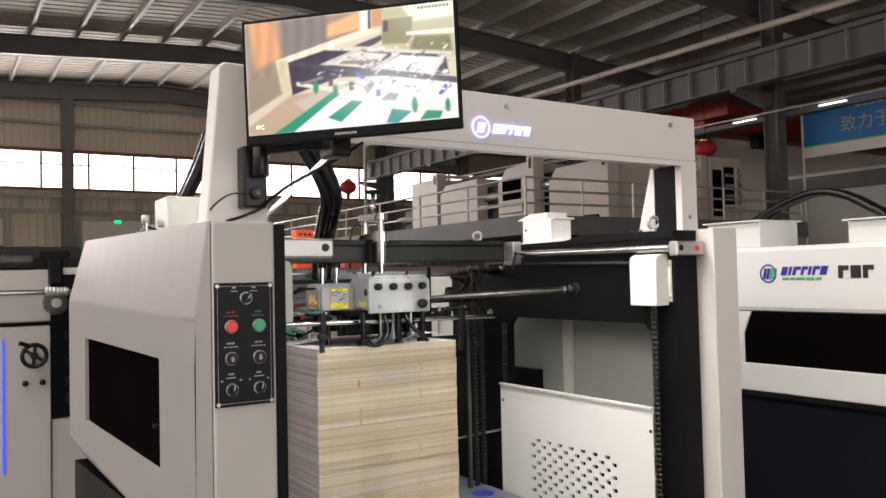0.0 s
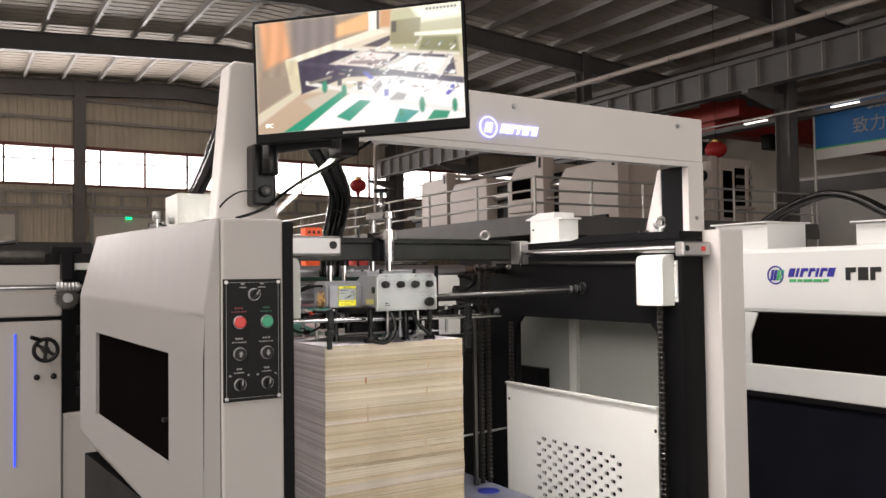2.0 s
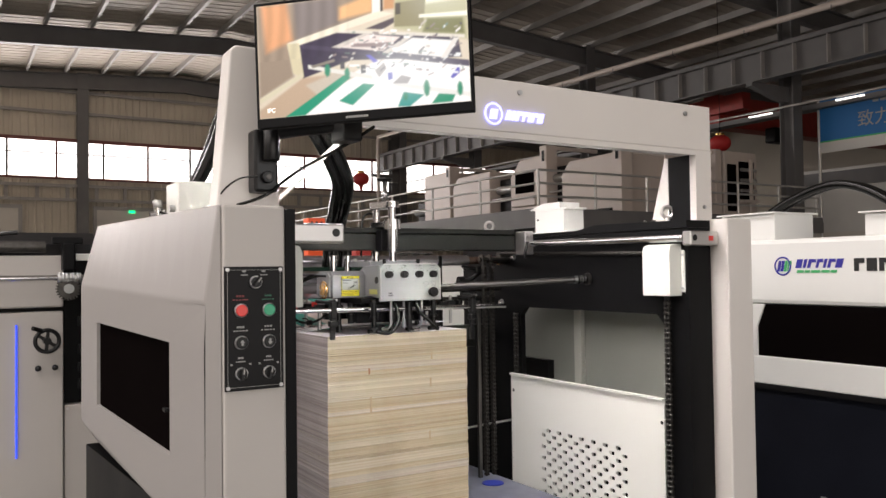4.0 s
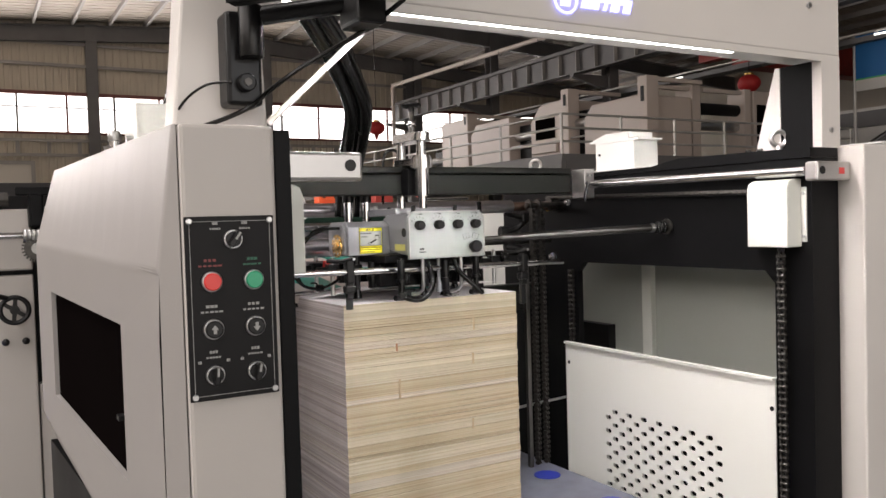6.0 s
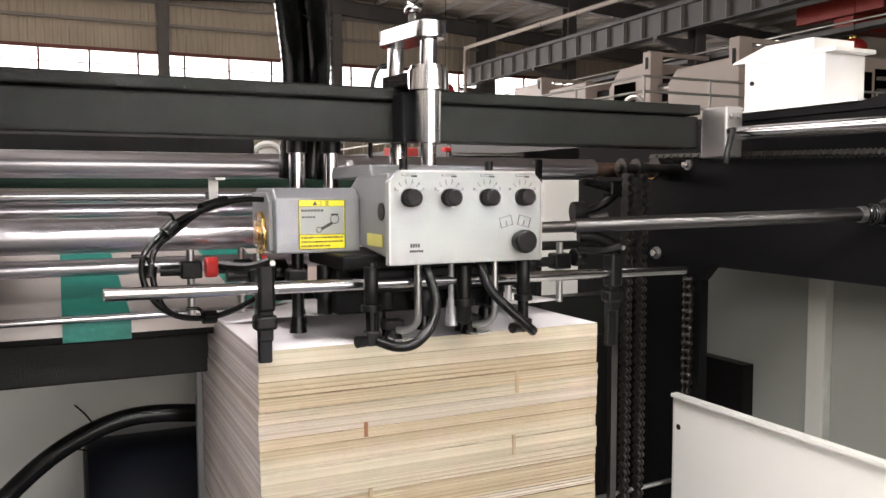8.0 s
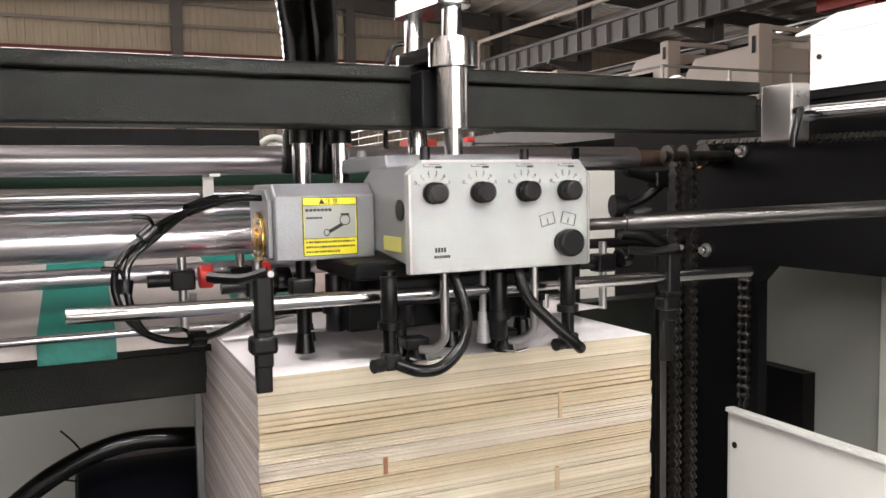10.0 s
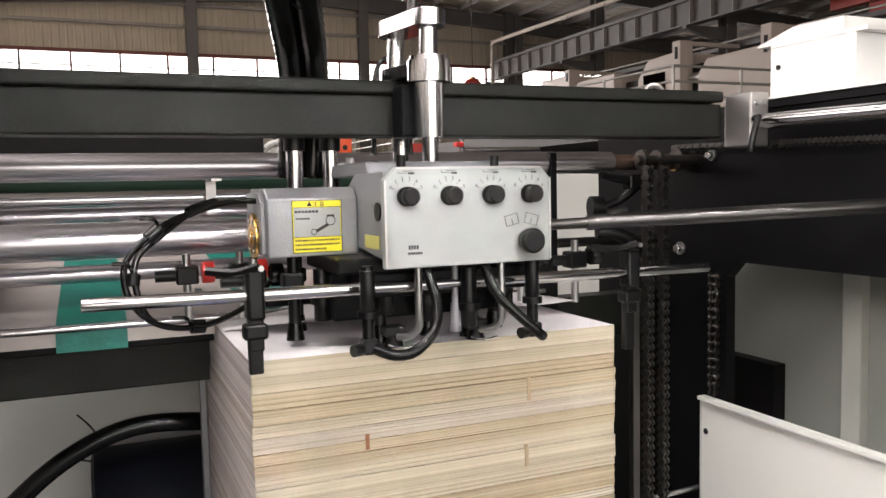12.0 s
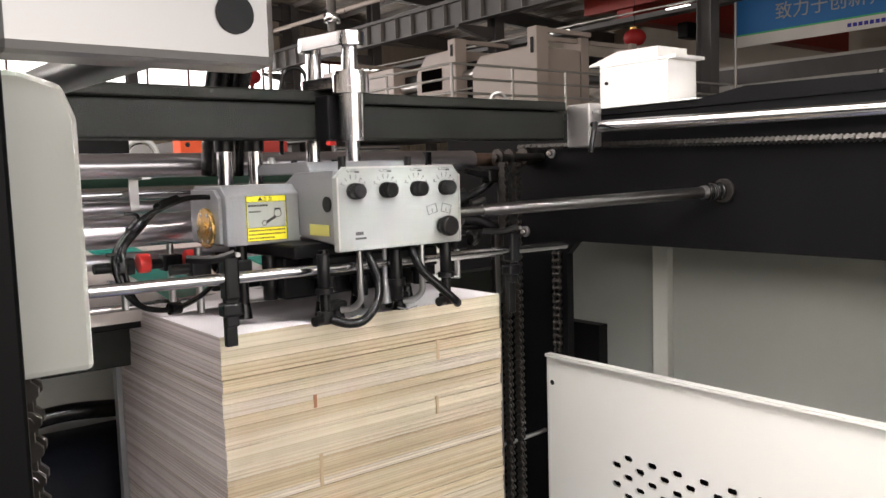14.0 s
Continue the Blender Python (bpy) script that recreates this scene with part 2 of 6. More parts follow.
RIDGE, SLOPE = 9.5, 0.065


def roof_z(x):
    return 10.45 - abs(x - RIDGE) * SLOPE


structure("floor", S().box(X0, X1, Y0, Y1, -0.2, 0.0), CONCRETE, "grey sealed concrete factory floor")
roof_s = S().prism([(X0, roof_z(X0)), (RIDGE, roof_z(RIDGE)), (X1, roof_z(X1)), (X1, roof_z(X1) + 0.15), (RIDGE, roof_z(RIDGE) + 0.15), (X0, roof_z(X0) + 0.15)], "y", Y0, Y1)
y = Y0 + 0.4
while y < Y1:
    for a, b in ((X0, RIDGE), (RIDGE, X1)):
        roof_s.prism([(a, roof_z(a) - 0.02), (b, roof_z(b) - 0.02), (b, roof_z(b) + 0.01), (a, roof_z(a) + 0.01)], "y", y - 0.03, y + 0.03)
    y += 0.42
structure("ceiling", roof_s, ROOFM, "pale ribbed sheet roof of the hall")


def ribbed(x0, x1, z0, z1, y, step=0.3, deep=0.035):
    pts, n = [], max(2, int((x1 - x0) / step))
    d = (x1 - x0) / n
    for i in range(n):
        a = x0 + i * d
        pts += [(a, y), (a + d * 0.62, y), (a + d * 0.7, y - deep), (a + d * 0.92, y - deep)]
    pts.append((x1, y))
    pts += [(x1, y + 0.12), (x0, y + 0.12)]
    return S().prism(pts, "z", z0, z1)


WB, WT = 5.56, 7.07
north_up = structure("wall_north_upper", ribbed(X0, X1, WT + 0.12, 10.45, Y1), CLAD, "ribbed beige cladding above the window band", "wall")
structure("wall_north_lower", ribbed(X0, X1, 0, WB - 0.08, Y1), CLAD, "ribbed beige cladding below the window band", "wall")
structure("wall_west", S().box(X0 - 0.2, X0, Y0, Y1, 0, 10.45), CLAD, "beige sheet side wall of the hall", "wall")
structure("wall_east", S().box(X1, X1 + 0.2, Y0, Y1, 0, 10.45), CLAD, "beige sheet side wall of the hall", "wall")
# Unseen end wall; its wide opening is made up to suit the near fill.
structure("wall_south", S().box(X0, -5.6, Y0 - 0.2, Y0, 0, 10.45).box(-5.6, 10.6, Y0 - 0.2, Y0, 6.4, 10.45).box(10.6, X1, Y0 - 0.2, Y0, 0, 10.45), CLAD, "beige sheet end wall of the hall", "wall")
win = thing("window_band", (8, Y1, WB), "long maroon-framed window band, washed out by daylight", "window")
win["kind"] = "structure"
part("sky_behind", S().box(X0, X1, Y1 + 0.5, Y1 + 0.52, WB - 0.6, WT + 0.6), SKYGLOW, win, "bright overcast sky")
s = S().box(X0, X1, Y1 - 0.08, Y1 + 0.06, WT, WT + 0.14).box(X0, X1, Y1 - 0.08, Y1 + 0.06, WB - 0.1, WB)
part("window_frame", s, MAROON, win)
xm = 4.34 - 1.85 * 5
k = 0
while xm < X1:
    part("mullion", S().box(xm - 0.04, xm + 0.04, Y1 - 0.06, Y1 + 0.04, WB, WT), MAROON if k % 2 else HSTEEL, win)
    xm += 1.85
    k += 1
part("transom", S().box(X0, X1, Y1 - 0.04, Y1 + 0.02, WB + 0.98, WB + 1.02), HSTEEL, win)
for x in (-2.2, 5.33, 12.83, 20.3):
    structure("wall_column", S().box(x - 0.22, x + 0.22, Y1 - 0.4, Y1 - 0.37, 0, 10.0).box(x - 0.22, x + 0.22, Y1 - 0.08, Y1 - 0.05, 0, 10.0).box(x - 0.02, x + 0.02, Y1 - 0.37, Y1 - 0.08, 0, 10.0), HSTEEL, "grey steel column on the end wall", "column")
s = S()
for z in (8.3, 9.2, 5.2, 4.6):
    s.box(X0, X1, Y1 - 0.14, Y1 - 0.05, z - 0.06, z + 0.06)
xw = X0 + 0.4
while xw < X1:
    s.box(xw - 0.07, xw + 0.07, Y1 - 0.16, Y1 - 0.05, 4.66, 5.14)
    xw += 1.15
structure("wall_girts", s, HSTEEL_L, "pale horizontal girts along the end wall", "girts")
for x0, x1, z1 in ((5.9, 8.6, 4.2), (0.6, 2.9, 4.2), (9.4, 12.3, 4.3)):
    d = structure("door_panel", S().box(x0, x1, Y1 - 0.12, Y1 - 0.06, 0, z1), PANEL_L, "pale grey sliding sheet door in the end wall", "door")
    structure("door_trim", S().box(x0 - 0.15, x0, Y1 - 0.16, Y1 - 0.05, 0, z1 + 0.15).box(x1, x1 + 0.15, Y1 - 0.16, Y1 - 0.05, 0, z1 + 0.15).box(x0, x1, Y1 - 0.16, Y1 - 0.05, z1, z1 + 0.15), HSTEEL_L, "grey steel frame round a sheet door", "frame")
ex = thing("exit_sign", (7.3, Y1 - 0.2, 4.15), "small lit green exit sign on the end wall", "sign")
part("lit_face", S().box(7.2, 7.45, Y1 - 0.2, Y1 - 0.17, 4.1, 4.2, 0.01), EXIT, ex)

# Frame added out of view to go with the overhead fill.
structure("skylight_frame", S().box(-3.75, -3.6, -4.6, 9.6, 9.32, 9.66).box(-1.0, -0.85, -4.6, 9.6, 9.32, 9.76).box(-3.6, -1.0, -4.75, -4.6, 9.32, 9.66).box(-3.6, -1.0, 9.6, 9.75, 9.32, 9.66), HSTEEL_L, "unseen pale steel frame added round the roof fill lamp", "skylight")
# roof steel
for y in (37.7, 30.5, 23.0, 15.5, 8.0, 0.5, -7.0):
    s = S()
    for a, b in ((X0, RIDGE), (RIDGE, 20.6), (20.6, X1)):
        za, zb = roof_z(a) - 0.25, roof_z(b) - 0.25
        s.prism([(a, za - 0.62), (b, zb - 0.62), (b, zb - 0.58), (a, za - 0.58)], "y", y - 0.13, y + 0.13)
        s.prism([(a, za - 0.58), (b, zb - 0.58), (b, zb), (a, za)], "y", y - 0.02, y + 0.02)
        s.prism([(a, za), (b, zb), (b, zb + 0.04), (a, za + 0.04)], "y", y - 0.13, y + 0.13)
    structure("rafter", s, HSTEEL, "dark grey steel roof rafter", "rafter")
x = X0 + 0.5
while x < X1:
    z = roof_z(x)
    structure("purlin", S().box(x - 0.05, x + 0.05, Y0, Y1, z - 0.21, z - 0.002), HSTEEL_L, "pale grey purlin under the roof sheets", "purlin")
    x += 1.45

# ---- left cabinet of the feeder ----
cab = thing("feeder_cabinet", (0.9, 2.8, 0), "tall warm grey feeder cabinet with a smoked window and control panel", "machine cabinet")
FY = 2.045
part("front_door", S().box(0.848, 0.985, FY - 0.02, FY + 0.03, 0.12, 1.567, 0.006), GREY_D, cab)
part("inner_lining", S().box(1.0005, 1.004, 2.26, 3.6, 0.2, 1.10), GUARD, cab, "pale inner lining sheet")
part("edge_strip", S().box(0.987, 1.012, FY - 0.012, FY + 0.05, 0.1, 1.562, 0.002), BLACK, cab)
part("inner_wall", S().prism([(FY + 0.05, 0.1), (3.6, 0.1), (3.6, 1.5), (FY + 0.05, 1.552)], "x", 0.985, 1.0), BLACK, cab)
# side cover: sloping upper face, upright face with the window cut through, undercut below
WY0, WY1 = 2.315, 3.105
YN, YR = FY - 0.012, 3.345
s = S()
bm = s.bm
xt = 0.842


def flare(y):
    """The side face swings outward towards the rear."""
    return 0.817 - 0.054 * (y - 2.09)


def win_z(y, top):
    return (1.262 + 0.014 * (y - WY0)) if top else (0.998 + 0.02 * (y - WY0))


def quad(*ps):
    bm.faces.new([bm.verts.new(p) for p in ps])


def at(y, z, push=0.0):
    return (flare(y) + push, y, z)


Z0, ZR, ZT, ZB = 0.852, 1.360, 1.566, 1.590
YA = YN + 0.03
TOP_F, TOP_R = (xt, YN + 0.006, ZT), (0.802, YR, ZB)
LOW_F, LOW_R = Vector(at(YA, ZR)), Vector(at(YR, 1.39))
quad(at(YA, Z0), at(WY0, Z0), at(WY0, win_z(WY0, 0)), at(YA, win_z(WY0, 0)))
quad(at(YA, win_z(WY0, 0)), at(WY0, win_z(WY0, 0)), at(WY0, win_z(WY0, 1)), at(YA, win_z(WY0, 1)))
quad(at(WY0, Z0), at(WY1, Z0 + 0.05), at(WY1, win_z(WY1, 0)), at(WY0, win_z(WY0, 0)))
quad(at(WY1, Z0 + 0.05), at(YR, Z0 + 0.08), at(YR, 1.39), at(WY1, win_z(WY1, 1)), at(WY1, win_z(WY1, 0)))
bm.faces.new([bm.verts.new(q_) for q_ in [at(YA, win_z(WY0, 1)), at(WY0, win_z(WY0, 1)), at(WY1, win_z(WY1, 1))] + [tuple(LOW_R.lerp(LOW_F, k / 10)) for k in range(11)]])
for k in range(10):
    a, b = k / 10, (k + 1) / 10
    quad(LOW_F.lerp(LOW_R, a), LOW_F.lerp(LOW_R, b), Vector(TOP_F).lerp(Vector(TOP_R), b), Vector(TOP_F).lerp(Vector(TOP_R), a))
quad(TOP_F, TOP_R, (0.985, YR, ZB), (0.985, YN + 0.03, ZT))
quad(at(YA, Z0), at(YA, ZR), TOP_F, (0.846, YN, ZT), (0.846, YN, Z0))
quad(at(YR, Z0 + 0.08), (0.985, YR, Z0 + 0.08), (0.985, YR, ZB), TOP_R, at(YR, 1.39))
quad(at(YA, Z0), at(WY0, Z0), at(WY1, Z0 + 0.05), at(YR, Z0 + 0.08), (0.985, YR, Z0 + 0.08), (0.985, YA, Z0))
for (ya, ta), (yb, tb_) in (((WY0, 0), (WY1, 0)), ((WY1, 0), (WY1, 1)), ((WY1, 1), (WY0, 1)), ((WY0, 1), (WY0, 0))):
    quad(at(ya, win_z(ya, ta)), at(yb, win_z(yb, tb_)), at(yb, win_z(yb, tb_), 0.012), at(ya, win_z(ya, ta), 0.012))
bmesh.ops.remove_doubles(bm, verts=bm.verts[:], dist=0.0005)
soft_edges = [e for e in bm.edges if len(e.link_faces) == 2 and 0.05 < e.calc_face_angle(0) < 1.3 and all(abs(v.co.x - flare(v.co.y)) < 0.06 for v in e.verts)]
bmesh.ops.bevel(bm, geom=soft_edges, offset=0.006, segments=3, profile=0.5, affect="EDGES", clamp_overlap=True)
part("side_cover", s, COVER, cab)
pane = S()
pane.bm.faces.new([pane.bm.verts.new(at(y, win_z(y, k) + (0.008 if k else -0.008), 0.0105)) for y, k in ((WY0 - 0.008, 0), (WY1 + 0.008, 0), (WY1 + 0.008, 1), (WY0 - 0.008, 1))])
smoked = part("smoked_window", pane, TINTED, cab, "smoked dark acrylic window")
smoked.modifiers.new("thick", "SOLIDIFY").thickness = 0.004
part("hinge", S().box(flare(2.45) + 0.001, flare(2.45) + 0.012, 2.335, 2.36, 1.095, 1.103), SATIN, cab)
part("base", S().prism([(0.835, FY + 0.04), (0.985, FY + 0.04), (0.985, 3.34), (0.763, 3.34)], "z", 0.0, 0.85), BLACK, cab, "near-black base below the cover")

# ---- right side frame ----
fr = thing("feeder_side_plate", (2.36, 2.6, 0), "black painted side frame of the feeder with an opening", "machine frame")
FX = 2.31
OY0, OY1, OZ0, OZ1 = 2.19, 2.945, 0.35, 1.272
part("front_plate", S().box(FX, FX + 0.1, 2.085, OY0, 0.05, 1.5445), BLACK, fr)
# Added plate closing the gap on top, so the lining's upper part darkens.
part("shading_top_plate", S().box(FX + 0.1005, 2.533, 2.165, 3.2, 1.5455, 1.556), BLACK, fr)
part("rear_plate", S().box(FX, FX + 0.02, OY1, 3.365, 0.05, 1.5445), BLACK, fr)
part("upper_plate", S().prism([(OY0, 1.5445), (OY0, OZ1 - 0.03), (OY0 + 0.03, OZ1), (OY1 - 0.03, OZ1), (OY1, OZ1 - 0.03), (OY1, 1.5445)], "x", FX, FX + 0.02), BLACK, fr)
part("lower_plate", S().box(FX, FX + 0.02, OY0, OY1, 0.05, OZ0), BLACK, fr)
part("foot", S().box(FX - 0.02, FX + 0.2, 2.1, 3.38, 0, 0.05), BLACK, fr)
part("top_flange", S().prism([(2.085, 1.545), (2.085, 1.568), (2.50, 1.574), (2.60, 1.558), (3.2, 1.556), (3.2, 1.545)], "x", FX - 0.006, FX + 0.1), BLACK, fr)
part("front_post", S().box(2.413, 2.526, 2.02, 2.16, 0.05, 1.572, 0.005), GREY, fr)
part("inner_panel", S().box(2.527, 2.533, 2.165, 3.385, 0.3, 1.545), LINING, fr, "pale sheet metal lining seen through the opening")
part("lining_rib", S().box(2.505, 2.5265, 2.815, 2.857, 0.7, 1.5, 0.002), CREAM, fr)
part("dark_cover", S().box(2.495, 2.5265, 3.012, 3.4, 0.9, 1.042), SATIN, fr)

# perforated guard
g = thing("perforated_guard", (FX, 2.6, 0.35), "off-white sheet metal guard with rows of punched slots", "machine guard")
s = S()
bm = s.bm
GY0, GY1, GZ0, GZ1 = 2.183, 2.995, 0.30, 1.005
HY0, HY1, HZ1, ROWS_N, PY, PZ = 2.331, 2.827, 0.824, 22, 0.062, 0.0212
HZ0 = HZ1 - ROWS_N * PZ
XG = FX - 0.012


def q2(y0, y1, z0, z1):
    bm.faces.new([bm.verts.new((XG, y, z)) for y, z in ((y0, z0), (y1, z0), (y1, z1), (y0, z1))])


q2(GY0, HY0, GZ0, GZ1)
q2(HY1, GY1, GZ0, GZ1)
q2(HY0, HY1, HZ1, GZ1)
q2(HY0, HY1, GZ0, HZ0)
hw, hh = 0.0115, 0.0068
oct_ = [(-hw, -hh * 0.45), (-hw * 0.6, -hh), (hw * 0.6, -hh), (hw, -hh * 0.45), (hw, hh * 0.45), (hw * 0.6, hh), (-hw * 0.6, hh), (-hw, hh * 0.45)]
for r in range(ROWS_N):
    za = HZ0 + r * PZ
    zc = za + PZ / 2
    ya = HY0 + (PY / 2 if r % 2 else 0)
    n = 8 if r % 2 == 0 else 7
    if r % 2:
        q2(HY0, ya, za, za + PZ)
        q2(ya + n * PY, HY1, za, za + PZ)
    for c in range(n):
        y0 = ya + c * PY
        yc = y0 + PY / 2
        o = [bm.verts.new((XG, yc + a, zc + b)) for a, b in oct_]
        k = [bm.verts.new((XG, y, z)) for y, z in ((y0, za), (y0 + PY, za), (y0 + PY, za + PZ), (y0, za + PZ))]
        bm.faces.new((k[0], k[1], o[3], o[2], o[1], o[0]))
        bm.faces.new((k[1], k[2], o[4], o[3]))
        bm.faces.new((k[2], k[3], o[7], o[6], o[5], o[4]))
        bm.faces.new((k[3], k[0], o[0], o[7]))
bmesh.ops.remove_doubles(bm, verts=bm.verts[:], dist=0.0003)
sheet = part("sheet", s, GUARD, g)
md = sheet.modifiers.new("thick", "SOLIDIFY")
md.thickness = 0.003
part("top_lip", S().box(XG - 0.014, XG + 0.004, GY0, GY1, 1.0055, 1.0085).box(XG - 0.014, XG - 0.0115, GY0, GY1, 1.0015, 1.0054), GUARD, g)
inner = new("inner_sheet", sheet.data)
inner.parent = g
inner.location = (0.022, 0.016, -0.0085)
inner.modifiers.new("thick", "SOLIDIFY").thickness = 0.003
ORIGIN[inner.name] = ORIGIN[g.name]
part("rear_lip", S().box(XG - 0.003, XG + 0.012, GY1, GY1 + 0.005, GZ0, GZ1), CREAM, g)
for y, z in ((GY1 - 0.012, 0.94), (GY0 + 0.01, 0.93)):
    part("screw", S().rod((XG - 0.004, y, z), (XG, y, z), 0.006), PLASTIC, g)
part("dark_backing", S().box(XG + 0.05, XG + 0.055, GY0 + 0.02, GY1 - 0.02, GZ0, 0.9), SATIN, g)

# ---- arch with lit sign ----
arch = thing("feeder_arch", (1.65, 2.2, 1.567), "warm grey sheet metal arch bridging the feeder", "machine arch")
AZ0, AZ1 = 1.775, 1.927
part("crossbeam", S().box(0.985, 2.421, 2.085, 2.21, AZ0 + 0.0125, AZ1, 0.003), GREY, arch)
part("front_lip", S().box(1.0, 2.352, 2.0855, 2.093, AZ0 - 0.0035, AZ0 + 0.0123), GREY, arch)
part("right_post_front", S().box(2.352, 2.421, 2.0852, 2.11, 1.567, AZ0 + 0.0123), GREY, arch)
part("right_post_inner", S().box(2.353, 2.40, 2.1105, 2.199, 1.567, AZ0), BLACK, arch)
part("right_post_fin", S().prism([(2.20, AZ0), (2.215, AZ0), (2.275, 1.572), (2.20, 1.572)], "x", 2.352, 2.40, 0.002), GREY, arch)
part("left_post", S().prism([(0.856, 1.567), (1.0, 1.567), (0.985, AZ1), (0.9, AZ1), (0.888, AZ1 - 0.012)], "y", 2.095, 2.16, 0.005), GREY, arch)
for x in (1.67, 2.306):
    for z in (1.897,):
        part("bolt", S().rod((x, 2.085, z), (x, 2.079, z), 0.007, 12), STEEL, arch)
part("bolt", S().rod((2.385, 2.086, 1.61), (2.385, 2.08, 1.61), 0.006, 12), STEEL, arch)
part("led_strip", S().box(1.05, 2.115, 2.138, 2.152, AZ0 + 0.0098, AZ0 + 0.0123), LEDW, arch, "glowing white led strip")

# ---- crossbar over the pile ----
beam = thing("crossbar", (1.65, 2.88, 1.5), "black textured steel crossbar carrying the suction head", "machine beam")
part("lower_bar", S().box(1.06, 2.225, 2.868, 2.93, 1.495, 1.552, 0.003), BLACK_R, beam)
part("top_bar", S().box(1.06, 2.225, 2.862, 2.93, 1.5545, 1.573, 0.003), BLACK_R, beam)

# ---- paper pile ----
rnd = random.Random(4)


def edge_material(name, colour, dark, streak, spread):
    """Cut board edges: long fine streaks along every sheet, each board a little different."""
    m = mat(name, colour, 0.78, var=0.07, scale=5, spread=spread)
    nt = m.node_tree
    tc = nt.nodes.new("ShaderNodeTexCoord")
    out = nt.nodes["Principled BSDF"].inputs["Base Color"].links[0].from_socket
    for stretch, lo, hi, amount in (((1.0, 1.0, 520), 0.30, 0.55, streak), ((0.5, 0.5, 90), 0.38, 0.62, streak * 0.7), ((7, 7, 2.5), 0.30, 0.5, 0.25)):
        mp = nt.nodes.new("ShaderNodeMapping")
        mp.inputs["Scale"].default_value = stretch
        nz = nt.nodes.new("ShaderNodeTexNoise")
        nz.inputs["Scale"].default_value, nz.inputs["Detail"].default_value = 1.0, 1.5
        cr = nt.nodes.new("ShaderNodeValToRGB")
        cr.color_ramp.elements[0].position, cr.color_ramp.elements[1].position = lo, hi
        cr.color_ramp.elements[0].color = (*dark, 1)
        mx = nt.nodes.new("ShaderNodeMix")
        mx.data_type, mx.blend_type = "RGBA", "MULTIPLY"
        mx.inputs["Factor"].default_value = amount
        nt.links.new(tc.outputs["Object"], mp.inputs[0])
        nt.links.new(mp.outputs[0], nz.inputs["Vector"])
        nt.links.new(nz.outputs["Fac"], cr.inputs[0])
        nt.links.new(out, mx.inputs["A"])
        nt.links.new(cr.outputs[0], mx.inputs["B"])
        out = mx.outputs["Result"]
        if stretch[2] > 500:
            bp = nt.nodes.new("ShaderNodeBump")
            bp.inputs["Strength"].default_value, bp.inputs["Distance"].default_value = 0.12, 0.001
            nt.links.new(nz.outputs["Fac"], bp.inputs["Height"])
            nt.links.new(bp.outputs[0], nt.nodes["Principled BSDF"].inputs["Normal"])
    nt.links.new(out, nt.nodes["Principled BSDF"].inputs["Base Color"])
    return m


BOARDS = (edge_material("cream_board_edge", (0.565, 0.512, 0.395), (0.66, 0.60, 0.51), 0.6, 0.08),
          edge_material("yellow_board_edge", (0.515, 0.445, 0.315), (0.62, 0.54, 0.43), 0.65, 0.08),
          edge_material("pale_board_edge", (0.60, 0.555, 0.47), (0.58, 0.51, 0.44), 0.65, 0.10))
SIDE_EDGE = edge_material("white_cut_edge", (0.70, 0.64, 0.63), (0.50, 0.43, 0.42), 0.75, 0.10)
PX0, PX1, PY0, PY1, PZ0, PZ1 = 1.396, 1.926, 2.755, 3.22, 0.615, 1.214
pile = thing("board_pile", (1.66, 2.98, PZ0), "tall neat stack of cream board sheets with pale edges", "paper stack")
# bundles from the top down: (thickness, sheets in it, tone)
bundles = [(0.042, 2, 0), (0.021, 3, 1), (0.019, 2, 1), (0.016, 4, 0), (0.020, 8, 2), (0.015, 4, 1), (0.013, 3, 1)]
left = PZ1 - PZ0 - sum(b[0] for b in bundles)
while left > 0.001:
    h = min(left, rnd.choice((0.012, 0.018, 0.026, 0.034, 0.045)))
    bundles.append((h, rnd.choice((2, 3, 3, 4, 6, 8)), rnd.choice((0, 0, 1, 1, 2))))
    left -= h
z = PZ1
for n_, (thick, count, tone) in enumerate(bundles):
    shift = [rnd.uniform(-0.0012, 0.0012) for _ in range(3)]
    for k in range(count):
        h = thick / count
        j = [v_ + rnd.uniform(-0.0005, 0.0005) for v_ in shift]
        gap = 0.0007 if k == count - 1 else rnd.choice((0.0001, 0.0002, 0.0004))
        bd_ = part("board", S().box(PX0 + j[0], PX1 + j[1], PY0 + j[2], PY1, z - h + gap, z, 0.0007 if gap > 0.0005 else 0.00025), BOARDS[tone], pile)
        bd_.data.materials.append(SIDE_EDGE)
        bd_.data.materials.append(PAPER)
        for p_ in bd_.data.polygons:
            if p_.normal.x < -0.9:
                p_.material_index = 1
            elif p_.normal.z > 0.9 and n_ == 0 and k == 0:
                p_.material_index = 2
        z -= h

MARK = mat("brown_edge_mark", (0.30, 0.13, 0.06), 0.7)
MARK_P = mat("pale_brown_edge_mark", (0.42, 0.32, 0.20), 0.7)
for x, z, h, m_ in ((1.542, 1.094, 0.02, MARK), (1.781, 1.136, 0.034, MARK_P), (1.776, 1.040, 0.03, MARK_P), (1.548, 0.985, 0.05, MARK_P), (1.770, 0.86, 0.03, MARK_P)):
    part("edge_mark", S().box(x - 0.0025, x + 0.0025, PY0 - 0.0022, PY0 + 0.004, z - h / 2, z + h / 2), m_, pile)

